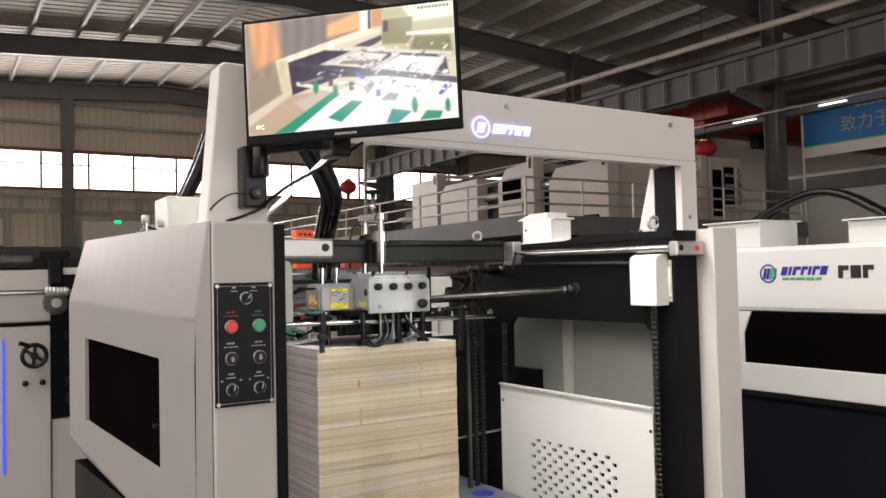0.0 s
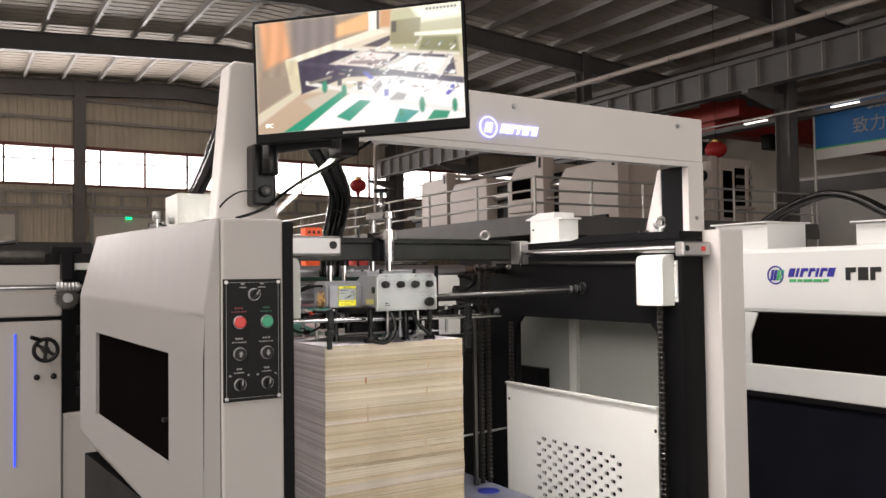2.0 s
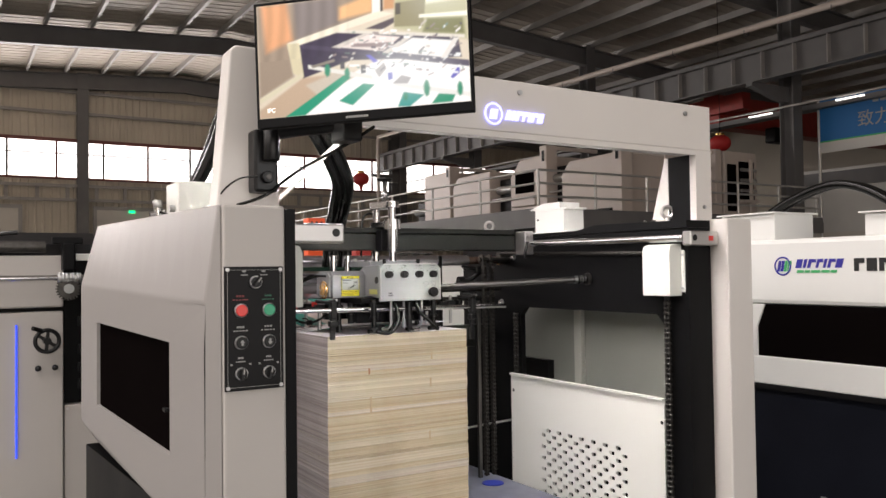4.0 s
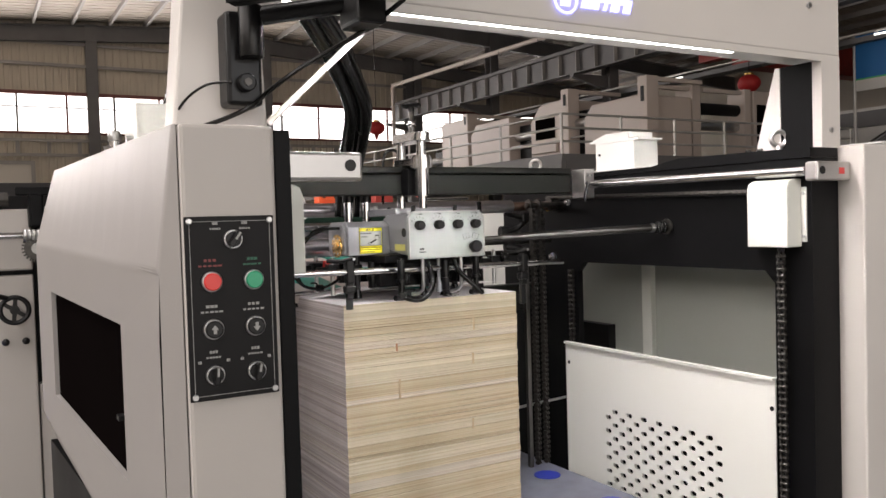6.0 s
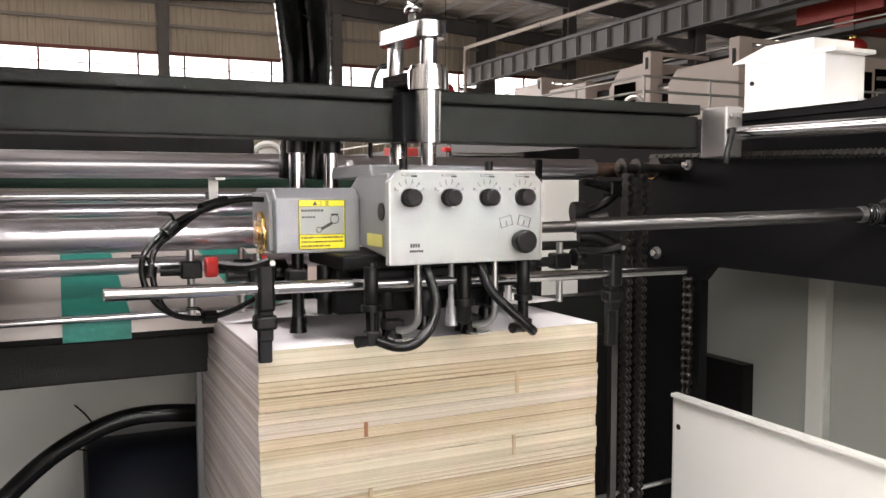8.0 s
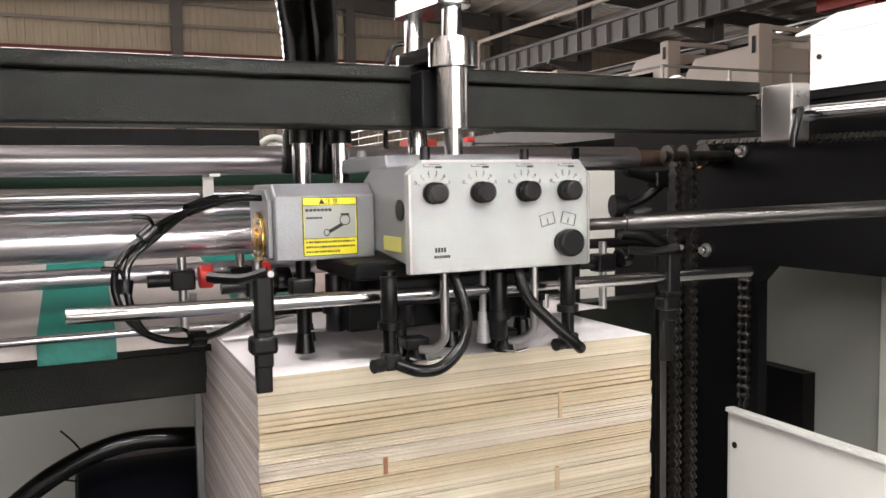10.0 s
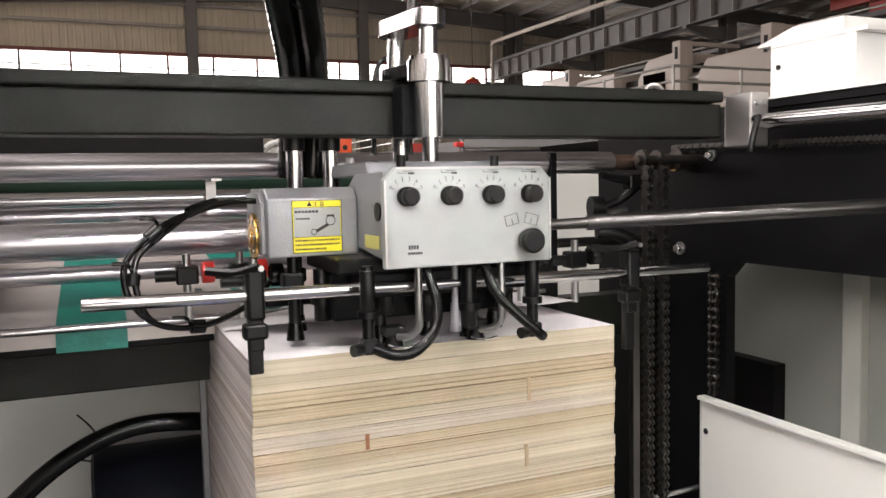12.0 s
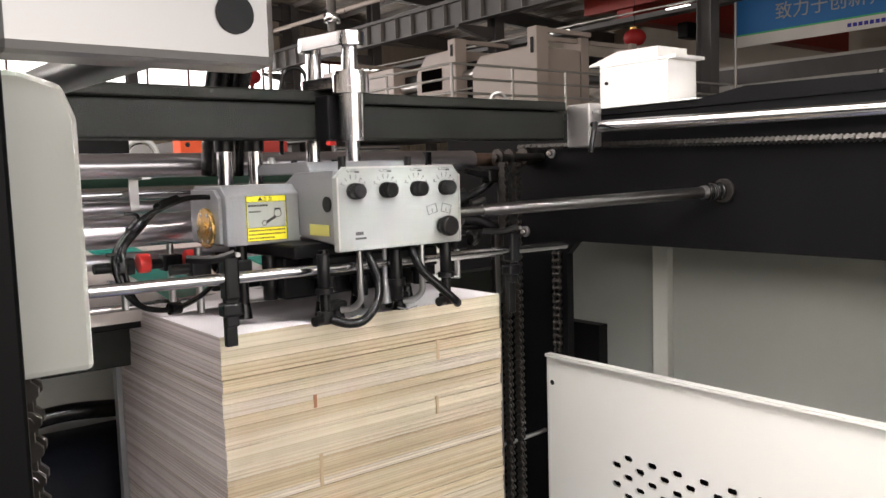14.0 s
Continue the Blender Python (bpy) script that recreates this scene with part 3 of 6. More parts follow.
# ---- control panel on the cabinet door ----
cp = thing("control_panel", (0.912, FY - 0.02, 1.305), "black control panel with red, green and black push buttons", "control panel")
CY = FY - 0.022
part("plate", S().box(0.849, 0.977, CY - 0.004, CY, 1.176, 1.436, 0.0015), SATIN, cp)
s = S()
for x0, x1, z0, z1 in ((0.856, 0.970, 1.4285, 1.4292), (0.856, 0.970, 1.1828, 1.1835), (0.8553, 0.856, 1.183, 1.429), (0.970, 0.9707, 1.183, 1.429)):
    s.box(x0, x1, CY - 0.0046, CY - 0.004, z0, z1)
part("border_line", s, PRINT, cp)
for x in (0.8555, 0.9705):
    for z in (1.1825, 1.4295):
        part("screw", S().rod((x, CY - 0.004, z), (x, CY - 0.007, z), 0.0045, 12, bev=0.001), STEEL, cp)


def print_bars(x, z, w, rows, parent, material, y=CY - 0.0047, gap=0.007, seed=1):
    r = random.Random(seed)
    for i in range(rows):
        n = 3 if i == 0 else 5
        s = S()
        ww = w * (0.55 if i == 0 else 1.0)
        for k in range(n):
            a = x - ww / 2 + k * ww / n
            s.box(a, a + ww / n * r.uniform(0.6, 0.9), y, y + 0.0005, z - i * gap, z - i * gap + (0.004 if i == 0 else 0.0026))
        part("print", s, material, parent)


def selector(x, z, turn, name="selector_switch"):
    k = part(name, S().rod((x, CY - 0.004, z), (x, CY - 0.010, z), 0.0135, 24, bev=0.001), STEEL, cp, "steel-ringed black selector switch")
    part("dial", S().rod((x, CY - 0.0095, z), (x, CY - 0.014, z), 0.0112, 24, bev=0.001), PLASTIC, k)
    part("grip", S().obox((x, CY - 0.018, z), (0.0085, 0.012, 0.024), (0, turn, 0), 0.0015), PLASTIC, k)
    c, sn = math.cos(radians(turn)), math.sin(radians(turn))
    part("pointer", S().obox((x + sn * 0.006, CY - 0.0242, z + c * 0.006), (0.003, 0.001, 0.012), (0, turn, 0)), PRINT, k)


def push_button(x, z, material, label, arrow=0):
    k = part("push_button", S().rod((x, CY - 0.004, z), (x, CY - 0.011, z), 0.0145, 28, bev=0.0015), STEEL, cp, label)
    part("cap", S().rod((x, CY - 0.010, z), (x, CY - 0.0155, z), 0.0125, 28, bev=0.002), material, k)
    if arrow:
        y0, y1 = CY - 0.0163, CY - 0.0154
        part("arrow", S().prism([(x - 0.0022, z - 0.006 * arrow), (x + 0.0022, z - 0.006 * arrow), (x + 0.0022, z), (x + 0.005, z), (x, z + 0.0065 * arrow), (x - 0.005, z), (x - 0.0022, z)], "y", y0, y1), PRINT, k)


XL, XR = 0.8835, 0.9435
selector(0.9155, 1.403, 35)
push_button(XL, 1.344, RED, "red push button in a steel ring")
push_button(XR, 1.344, GREEN, "green push button in a steel ring")
push_button(XL, 1.277, PLASTIC, "black push button with a white up arrow", 1)
push_button(XR, 1.277, PLASTIC, "black push button with a white down arrow", -1)
selector(XL, 1.212, 5)
selector(XR, 1.212, 10)
DRED = mat("dull_red_print", (0.16, 0.03, 0.03), 0.5)
DGRN = mat("dull_green_print", (0.02, 0.10, 0.06), 0.5)
print_bars(0.892, 1.424, 0.016, 2, cp, PRINT, seed=2)
print_bars(0.934, 1.424, 0.016, 2, cp, PRINT, seed=3)
print_bars(XL, 1.372, 0.034, 2, cp, DRED, seed=4)
print_bars(XR, 1.372, 0.028, 2, cp, DGRN, seed=5)
for x, sd in ((XL, 6), (XR, 7)):
    print_bars(x, 1.307, 0.032, 2, cp, PRINT, seed=sd)
    print_bars(x, 1.2425, 0.022, 2, cp, PRINT, seed=sd + 4)
    print_bars(x - 0.02, 1.229, 0.009, 1, cp, PRINT, seed=sd + 8)
    print_bars(x + 0.02, 1.229, 0.009, 1, cp, PRINT, seed=sd + 9)

# ---- monitor on its arm ----
A, B = Vector((0.899, 1.944, 1.716)), Vector((1.223, 1.635, 1.729))
u = (B - A).normalized()
n = u.cross(Vector((0, 0, 1))).normalized()
v = n.cross(u).normalized()
MW, MH = (B - A).length, 0.256
MM = Matrix((( u.x, v.x, n.x, A.x), (u.y, v.y, n.y, A.y), (u.z, v.z, n.z, A.z), (0, 0, 0, 1)))
mon = thing("monitor", tuple(A), "slim black flat monitor showing a bright live machine view", "monitor")


def local(shape, m):
    bmesh.ops.transform(shape.bm, matrix=m, verts=shape.bm.verts[:])
    return shape


part("housing", local(S().box(0, MW, 0, MH, -0.022, -0.001, 0.003), MM), BEZEL, mon)
part("rear_bulge", local(S().box(0.06, MW - 0.06, 0.02, 0.19, -0.045, -0.02, 0.008), MM), BEZEL, mon)
part("bezel", local(S().box(0, MW, 0, 0.019, -0.001, 0.003, 0.001).box(0, 0.005, 0.019, MH, -0.001, 0.002).box(MW - 0.005, MW, 0.019, MH, -0.001, 0.002).box(0.005, MW - 0.005, MH - 0.005, MH, -0.001, 0.002), MM), BEZEL, mon)
SW0, SW1, SH0, SH1 = 0.005, MW - 0.005, 0.019, MH - 0.005


def srgb(r, g_, b):
    return [(c / 255 / 12.92) if c < 10 else ((c / 255 + 0.055) / 1.055) ** 2.4 for c in (r, g_, b)]


# the live picture: soft-edged shapes laid over one another on a fine grid of coloured points
GU, GV = 340, 192
uu, vv = np.meshgrid(np.linspace(0, 1, GU + 1), np.linspace(0, 1, GV + 1), indexing="ij")
picture = np.ones((GU + 1, GV + 1, 3)) * np.array(srgb(222, 206, 184))


def lay(colour, soft, pts):
    """Blends a shape with soft edges, its corners in shares of the screen, into the picture."""
    px, py = uu * 1.78, vv
    inside, dist = np.zeros(uu.shape, bool), np.full(uu.shape, 9.0)
    q = [(a * 1.78, b) for a, b in pts]
    for (ax, ay), (bx_, by_) in zip(q, q[1:] + q[:1]):
        ex, ey = bx_ - ax, by_ - ay
        if abs(ex) + abs(ey) < 1e-6:
            continue
        t = np.clip(((px - ax) * ex + (py - ay) * ey) / (ex * ex + ey * ey), 0, 1)
        dist = np.minimum(dist, np.hypot(px - ax - t * ex, py - ay - t * ey))
        if abs(ey) > 1e-9:
            inside ^= ((ay > py) != (by_ > py)) & (px < ax + ex * (py - ay) / ey)
    mask = np.clip(np.where(inside, dist, -dist) / soft + 0.5, 0, 1)
    mask = (mask * mask * (3 - 2 * mask))[..., None]
    picture[...] = picture * (1 - mask) + np.array(srgb(*colour)) * mask


lay((158, 138, 120), 0.05, [(0, 1), (0.6, 1), (0.613, 0.803), (0.204, 0.634), (0.155, 0.634), (0.176, 0.348), (0, 0.171)])
lay((222, 160, 116), 0.07, [(0.0227, 1), (0.148, 1), (0.175, 0.668), (0.0434, 0.58)])
lay((134, 122, 118), 0.06, [(0.184, 1), (0.395, 1), (0.402, 0.772), (0.194, 0.66)])
lay((234, 182, 130), 0.05, [(0.407, 0.91), (0.568, 1), (0.562, 0.841), (0.403, 0.805)])
lay((206, 152, 108), 0.03, [(0.621, 1), (0.675, 1), (0.669, 0.846), (0.615, 0.848)])
lay((190, 184, 146), 0.05, [(0.674, 0.991), (1, 1), (1, 0.524), (0.663, 0.674)])
lay((252, 248, 222), 0.05, [(0.766, 1), (1, 1), (1, 0.874), (0.811, 0.862)])
lay((148, 138, 104), 0.01, [(0.671, 0.897), (0.813, 0.903), (0.797, 0.674), (0.663, 0.692)])
lay((84, 76, 66), 0.006, [(0.672, 0.891), (0.696, 0.891), (0.694, 0.795), (0.67, 0.795)])
lay((128, 126, 84), 0.03, [(0.817, 0.734), (0.978, 0.71), (0.984, 0.573), (0.793, 0.62)])
lay((250, 246, 226), 0.008, [(0.78, 0.774), (1, 0.763), (1, 0.723), (0.779, 0.747)])
lay((196, 168, 142), 0.03, [(0, 0.0769), (0.219, 0.331), (0.47, 0.342), (0.144, 0), (0, 0)])
lay((252, 249, 246), 0.035, [(0.21, 0), (0.427, 0.303), (0.6, 0.438), (1, 0.314), (1, 0), (0.208, 0)])
lay((205, 190, 172), 0.03, [(0.232, 0.263), (0.375, 0.35), (0.469, 0.295), (0.293, 0.159)])
lay((58, 48, 70), 0.008, [(0.206, 0.628), (0.41, 0.711), (0.953, 0.559), (0.967, 0.378), (0.453, 0.443), (0.22, 0.325)])
lay((238, 222, 214), 0.012, [(0.373, 0.564), (0.535, 0.653), (0.689, 0.601), (0.602, 0.489)])
lay((244, 240, 236), 0.012, [(0.635, 0.477), (0.745, 0.582), (0.937, 0.523), (0.881, 0.385)])
lay((150, 130, 128), 0.012, [(0.458, 0.585), (0.657, 0.565), (0.655, 0.519), (0.457, 0.557)])
lay((72, 62, 84), 0.006, [(0.21, 0.627), (0.602, 0.496), (1, 0.347), (1, 0.293), (0.6, 0.445), (0.219, 0.588)])
lay((228, 218, 204), 0.006, [(0.384, 0.722), (0.983, 0.564), (0.983, 0.539), (0.383, 0.696)])
lay((238, 228, 206), 0.006, [(0.148, 0.647), (0.594, 0.847), (0.663, 0.807), (0.207, 0.62)])
lay((86, 74, 80), 0.006, [(0.526, 0.701), (0.664, 0.774), (0.663, 0.728), (0.609, 0.679)])
lay((242, 238, 228), 0.006, [(0.564, 1), (0.604, 1), (0.6, 0.838), (0.562, 0.828)])
lay((70, 60, 58), 0.005, [(0.604, 1), (0.616, 1), (0.612, 0.836), (0.601, 0.834)])
lay((216, 202, 168), 0.006, [(0.146, 0.643), (0.207, 0.637), (0.224, 0.336), (0.172, 0.375)])
lay((218, 206, 178), 0.006, [(0.00182, 0.18), (0.217, 0.378), (0.222, 0.34), (0.00428, 0.133)])
lay((218, 208, 198), 0.005, [(0.602, 0.482), (0.736, 0.617), (0.764, 0.615), (0.634, 0.468)])
lay((212, 200, 190), 0.005, [(0.362, 0.572), (0.525, 0.666), (0.547, 0.654), (0.404, 0.556)])
lay((230, 222, 214), 0.005, [(0.871, 0.387), (0.933, 0.547), (0.958, 0.542), (0.896, 0.378)])
lay((30, 150, 116), 0.006, [(0.124, 0), (0.415, 0.32), (0.45, 0.295), (0.224, 0.00101)])
lay((26, 150, 122), 0.006, [(0.389, 0.101), (0.507, 0.233), (0.563, 0.216), (0.454, 0.0525)])
lay((44, 152, 142), 0.008, [(0.666, 0.00925), (0.695, 0.13), (0.79, 0.091), (0.721, 0)])
lay((30, 145, 110), 0.008, [(0.821, 0.00875), (0.856, 0.0904), (0.932, 0.07), (0.916, 0.0107)])
lay((234, 228, 218), 0.005, [(0.246, 0.441), (0.555, 0.295), (0.554, 0.258), (0.247, 0.407)])
lay((236, 232, 226), 0.005, [(0.655, 0.221), (0.998, 0.0803), (0.996, 0.0406), (0.653, 0.185)])
lay((140, 130, 118), 0.005, [(0.258, 0.427), (0.374, 0.469), (0.377, 0.446), (0.27, 0.406)])
lay((70, 68, 72), 0.006, [(0.402, 0.434), (0.423, 0.438), (0.423, 0.374), (0.402, 0.375)])
lay((60, 58, 60), 0.006, [(0.499, 0.392), (0.523, 0.393), (0.523, 0.323), (0.499, 0.32)])
lay((88, 84, 190), 0.006, [(0.524, 0.474), (0.545, 0.474), (0.582, 0.412), (0.561, 0.401)])
lay((84, 78, 180), 0.006, [(0.911, 0.219), (0.923, 0.203), (0.953, 0.244), (0.956, 0.291), (0.944, 0.297)])
lay((70, 74, 180), 0.006, [(0.624, 0.304), (0.647, 0.307), (0.647, 0.248), (0.626, 0.241)])
lay((150, 142, 140), 0.01, [(0.644, 0.209), (0.688, 0.274), (0.733, 0.248), (0.716, 0.199)])
lay((168, 160, 156), 0.012, [(0.565, 0.334), (0.609, 0.399), (0.62, 0.342), (0.584, 0.271)])
lay((34, 138, 104), 0.02, [(0.339 + 0.015 * math.cos(k * 0.9), 0.375 + 0.059 * math.sin(k * 0.9)) for k in range(7)])
lay((34, 138, 104), 0.02, [(0.433 + 0.0137 * math.cos(k * 0.9), 0.33 + 0.0562 * math.sin(k * 0.9)) for k in range(7)])
lay((34, 138, 104), 0.02, [(0.802 + 0.015 * math.cos(k * 0.9), 0.144 + 0.075 * math.sin(k * 0.9)) for k in range(7)])
lay((34, 138, 104), 0.02, [(0.953 + 0.0137 * math.cos(k * 0.9), 0.117 + 0.0643 * math.sin(k * 0.9)) for k in range(7)])
lay((34, 138, 104), 0.02, [(0.704 + 0.0112 * math.cos(k * 0.9), 0.0875 + 0.0348 * math.sin(k * 0.9)) for k in range(7)])
rs = random.Random(21)
for k in range(170):
    a, b = rs.uniform(0.30, 0.97), rs.uniform(0.2, 0.68)
    if b < 0.40 - (a - 0.38) * 0.4 or (b > 0.5 and a < 0.42):
        continue
    w_, t_ = rs.uniform(0.006, 0.03), rs.uniform(0.006, 0.02)
    tilt_ = rs.choice((-0.3, -0.2, 0.6, 1.4)) * w_
    lay(rs.choice(((248, 240, 234), (250, 248, 246), (150, 132, 130), (92, 82, 92), (206, 196, 186), (120, 140, 130))), 0.008, [(a, b), (a + w_, b + tilt_), (a + w_, b + tilt_ + t_), (a, b + t_)])
for k in range(9):
    a = 0.835 + k * 0.0165
    lay((60, 58, 56), 0.006, [(a, 0.955), (a + 0.012, 0.957), (a + 0.012, 0.98), (a, 0.978)])
for _ in range(2):
    pad = np.pad(picture, ((1, 1), (1, 1), (0, 0)), mode="edge")
    picture = (pad[:-2, 1:-1] + pad[2:, 1:-1] + pad[1:-1, :-2] + pad[1:-1, 2:] + 2 * pad[1:-1, 1:-1]) / 6
folds = 1 + 0.10 * np.sin(uu * 95 + np.sin(vv * 5) * 1.5) * (uu < 0.45) * (vv > 0.5) + 0.12 * (vv - 0.5)
picture *= folds[..., None]
bloom = 0.6 * np.exp(-((uu - 0.68) ** 2 / 0.05 + (vv - 0.33) ** 2 / 0.05)) + 0.35 * np.exp(-((uu - 0.9) ** 2 / 0.03 + (vv - 0.9) ** 2 / 0.03))
picture += (1.0 - picture) * np.clip(bloom, 0, 1)[..., None] * 0.6
grain = np.random.default_rng(5).normal(0, 0.018, picture.shape[:2])
picture = np.clip(picture * (1 + grain[..., None]), 0, 1.2)
LIVE = glow("live_picture", (1, 1, 1), 1.2)
lb_ = LIVE.node_tree.nodes["Principled BSDF"]
lb_.inputs["Base Color"].default_value = (0.01, 0.01, 0.01, 1)
lb_.inputs["Specular IOR Level"].default_value = 0.15
va = LIVE.node_tree.nodes.new("ShaderNodeAttribute")
va.attribute_name = "picture"
LIVE.node_tree.links.new(va.outputs["Color"], lb_.inputs["Emission Color"])
s = S()
rows_ = [[s.bm.verts.new(MM @ Vector((SW0 + i / GU * (SW1 - SW0), SH0 + j / GV * (SH1 - SH0), 0.0004))) for j in range(GV + 1)] for i in range(GU + 1)]
for i in range(GU):
    for j in range(GV):
        s.bm.faces.new((rows_[i][j], rows_[i + 1][j], rows_[i + 1][j + 1], rows_[i][j + 1]))
scr = part("screen", s, LIVE, mon, "lit screen with a camera picture")
col = scr.data.color_attributes.new("picture", "FLOAT_COLOR", "POINT")
col.data.foreach_set("color", np.concatenate([picture.reshape(-1, 3), np.ones(((GU + 1) * (GV + 1), 1))], axis=1).astype(np.float32).ravel())
TEXTW = glow("screen_caption_white", (1.0, 0.98, 0.95), 1.0)
words("caption", "IPC", 0.012, MM @ Matrix.Translation((0.022, 0.031, 0.001)), TEXTW, scr)
s = S()
for k in range(9):
    s.box(0.19 + k * 0.0052, 0.194 + k * 0.0052, 0.006, 0.0105, 0.003, 0.0033)
part("maker_mark", local(s, MM), PRINT, mon)
arm = thing("monitor_mount", (0.951, 2.06, 1.6), "black pivoting monitor arm clamped to the post", "monitor mount")
part("clamp", S().box(0.925, 0.978, 2.045, 2.094, 1.598, 1.735, 0.006), PLASTIC, arm)
part("pivot", S().rod((0.951, 2.045, 1.63), (0.951, 2.030, 1.63), 0.013, 20, bev=0.002), PLASTIC, arm)
part("pivot_bolt", S().rod((0.951, 2.031, 1.63), (0.951, 2.028, 1.63), 0.006, 6), CHAIN, arm)
part("knuckle", S().rod((0.958, 2.03, 1.665), (0.958, 2.03, 1.74), 0.018, 20, bev=0.003), PLASTIC, arm)
part("lower_arm", S().tube([(0.965, 2.03, 1.725), (1.03, 2.0, 1.735), (1.09, 1.95, 1.74)], 0.014, 12), PLASTIC, arm)
part("tilt_head", S().box(1.07, 1.115, 1.90, 1.97, 1.70, 1.80, 0.006), PLASTIC, arm)
c0 = A + u * MW * 0.5 + v * 0.1 - n * 0.045
part("mount_plate", S().tube([(1.09, 1.93, 1.74), tuple((Vector((1.09, 1.93, 1.76)) + c0) / 2), tuple(c0)], 0.022, 10), PLASTIC, arm)
cab_t = thing("monitor_cable", (1.0, 2.0, 1.57), "thin black cables looping from the monitor to the cabinet", "cable")
part("video_lead", S().tube([(1.12, 1.86, 1.725), (1.10, 1.95, 1.70), (1.03, 2.02, 1.655), (0.985, 2.04, 1.62), (0.95, 2.04, 1.592), (0.9, 2.1, 1.572), (0.86, 2.2, 1.571), (0.86, 2.45, 1.568)], 0.0035, 8), RUBBER, cab_t)
part("power_lead", S().tube([(0.93, 2.04, 1.63), (0.9, 2.06, 1.628), (0.875, 2.08, 1.61), (0.862, 2.12, 1.585), (0.87, 2.25, 1.569)], 0.002, 8), RUBBER, cab_t)

# ---- sign on the arch, plain shapes for the maker's mark ----
sign = thing("lit_sign", (1.5, 2.085, 1.83), "white and blue glowing maker's mark on the arch", "lit sign")


def slab_row(x0, z0, h, widths, gap, lean, y0, y1, material, parent, name):
    x = x0
    for w, cut in widths:
        k = lean * h
        pts = [(x, z0), (x + w, z0), (x + w + k, z0 + h), (x + k, z0 + h)] if not cut else [(x, z0), (x + w * 0.5, z0), (x + w * 0.5 + k * 0.6, z0 + h * 0.6), (x + w + k, z0 + h * 0.6), (x + w + k, z0 + h), (x + k, z0 + h)]
        part(name, S().prism(pts, "y", y0, y1), material, parent)
        x += w + gap


YS = 2.085
part("halo_ring", local(S().ring((0, 0, 0), (0, 1, 0), 0.027, 0.0028), Matrix.Translation((1.583, YS - 0.004, 1.832))), LEDL, sign)
slab_row(1.57, 1.818, 0.027, ((0.006, 0), (0.006, 0), (0.006, 0)), 0.002, 0.2, YS - 0.006, YS - 0.001, LEDL, sign, "mark_bar")
slab_row(1.62, 1.819, 0.026, ((0.016, 0), (0.008, 0), (0.018, 1), (0.014, 1), (0.007, 0), (0.016, 1), (0.017, 0)), 0.0045, 0.3, YS - 0.006, YS - 0.001, LEDL, sign, "mark_bar")

# ---- rod brackets, covers and rods ----
for side, xa, xb, xr in (("left", 1.0125, 1.139, 1.117), ("right", 2.283, 2.41, 2.303)):
    b = thing("rod_bracket", ((xa + xb) / 2, 2.06, 1.51), "machined aluminium bracket with rounded corners and a bolt hole" if side == "left" else "machined aluminium bracket bolted on the black frame", "bracket", "rod brackets")
    part("block", S().box(xa, xb, 2.052, 2.0845, 1.488, 1.533, 0.005), ALU, b)
    part("bolt_hole", S().rod((xr, 2.0535, 1.512), (xr, 2.0505, 1.512), 0.0095, 20), PLASTIC, b)
    if side == "right":
        part("sticker", S().box(2.365, 2.385, 2.0512, 2.0518, 1.503, 1.518), RED, b, "small faded pink sticker")
    r = thing("guide_rod", (xr, 2.45, 1.515), "polished steel guide rod beside the crossbar", "rod", "guide rods")
    xe = 2.252 if side == "right" else 1.1
    part("bar", S().rod((xe, 2.80, 1.518), (xr - (0.012 if side == "right" else 0), 2.0845, 1.512), 0.0125, 24), CHROME if side == "right" else STEEL, r)
    c = thing("crossbar_clamp", (xe, 2.84, 1.52), "aluminium clamp block with a black locking lever", "clamp", "crossbar clamps")
    xc = 2.242 if side == "right" else 1.068
    part("block", S().box(xc - 0.017, xc + 0.022, 2.80, 2.8615, 1.477, 1.566, 0.003), ALU, c)
    sg = 1 if side == "right" else -1
    part("lever", S().tube([(xc - 0.012 * sg, 2.797, 1.522), (xc - 0.014 * sg, 2.785, 1.523), (xc - 0.02 * sg, 2.782, 1.518), (xc - 0.03 * sg, 2.782, 1.487), (xc - 0.033 * sg, 2.782, 1.466)], 0.0055, 8), PLASTIC, c)
    for dx in (-0.004, 0.012):
        part("bolt", S().rod((xc + dx, 2.80, 1.548), (xc + dx, 2.796, 1.548), 0.0045, 10), STEEL, c)
# sheet covers over the chain heads
for xa, xb, y0, y1, z0, z1, k in ((2.255, 2.3095, 2.112, 2.226, 1.333, 1.495, 1), (1.0005, 1.056, 2.100, 2.21, 1.342, 1.487, -1)):
    c = thing("chain_cover", ((xa + xb) / 2, 2.16, z0), "off-white sheet metal cover over the chain", "machine cover", "chain covers")
    xo, xi = (xa, xb) if k > 0 else (xb, xa)
    part("shell", S().prism([(xo, z0), (xi, z0), (xi, z1), (xo + 0.025 * k, z1), (xo + 0.006 * k, z1 - 0.006), (xo, z1 - 0.022)], "y", y0, y1, 0.003), CREAM, c)
    part("flange", S().box(min(xi, xi - 0.004 * k), max(xi, xi - 0.004 * k), y0 - 0.014, y0 - 0.0005, z0 + 0.012, z1 - 0.02), CREAM, c)
    for z in (z0 + 0.025, z1 - 0.035):
        part("screw", S().rod((xi - 0.004 * k, y0 - 0.008, z), (xi - 0.008 * k, y0 - 0.008, z), 0.004, 10), STEEL, c)

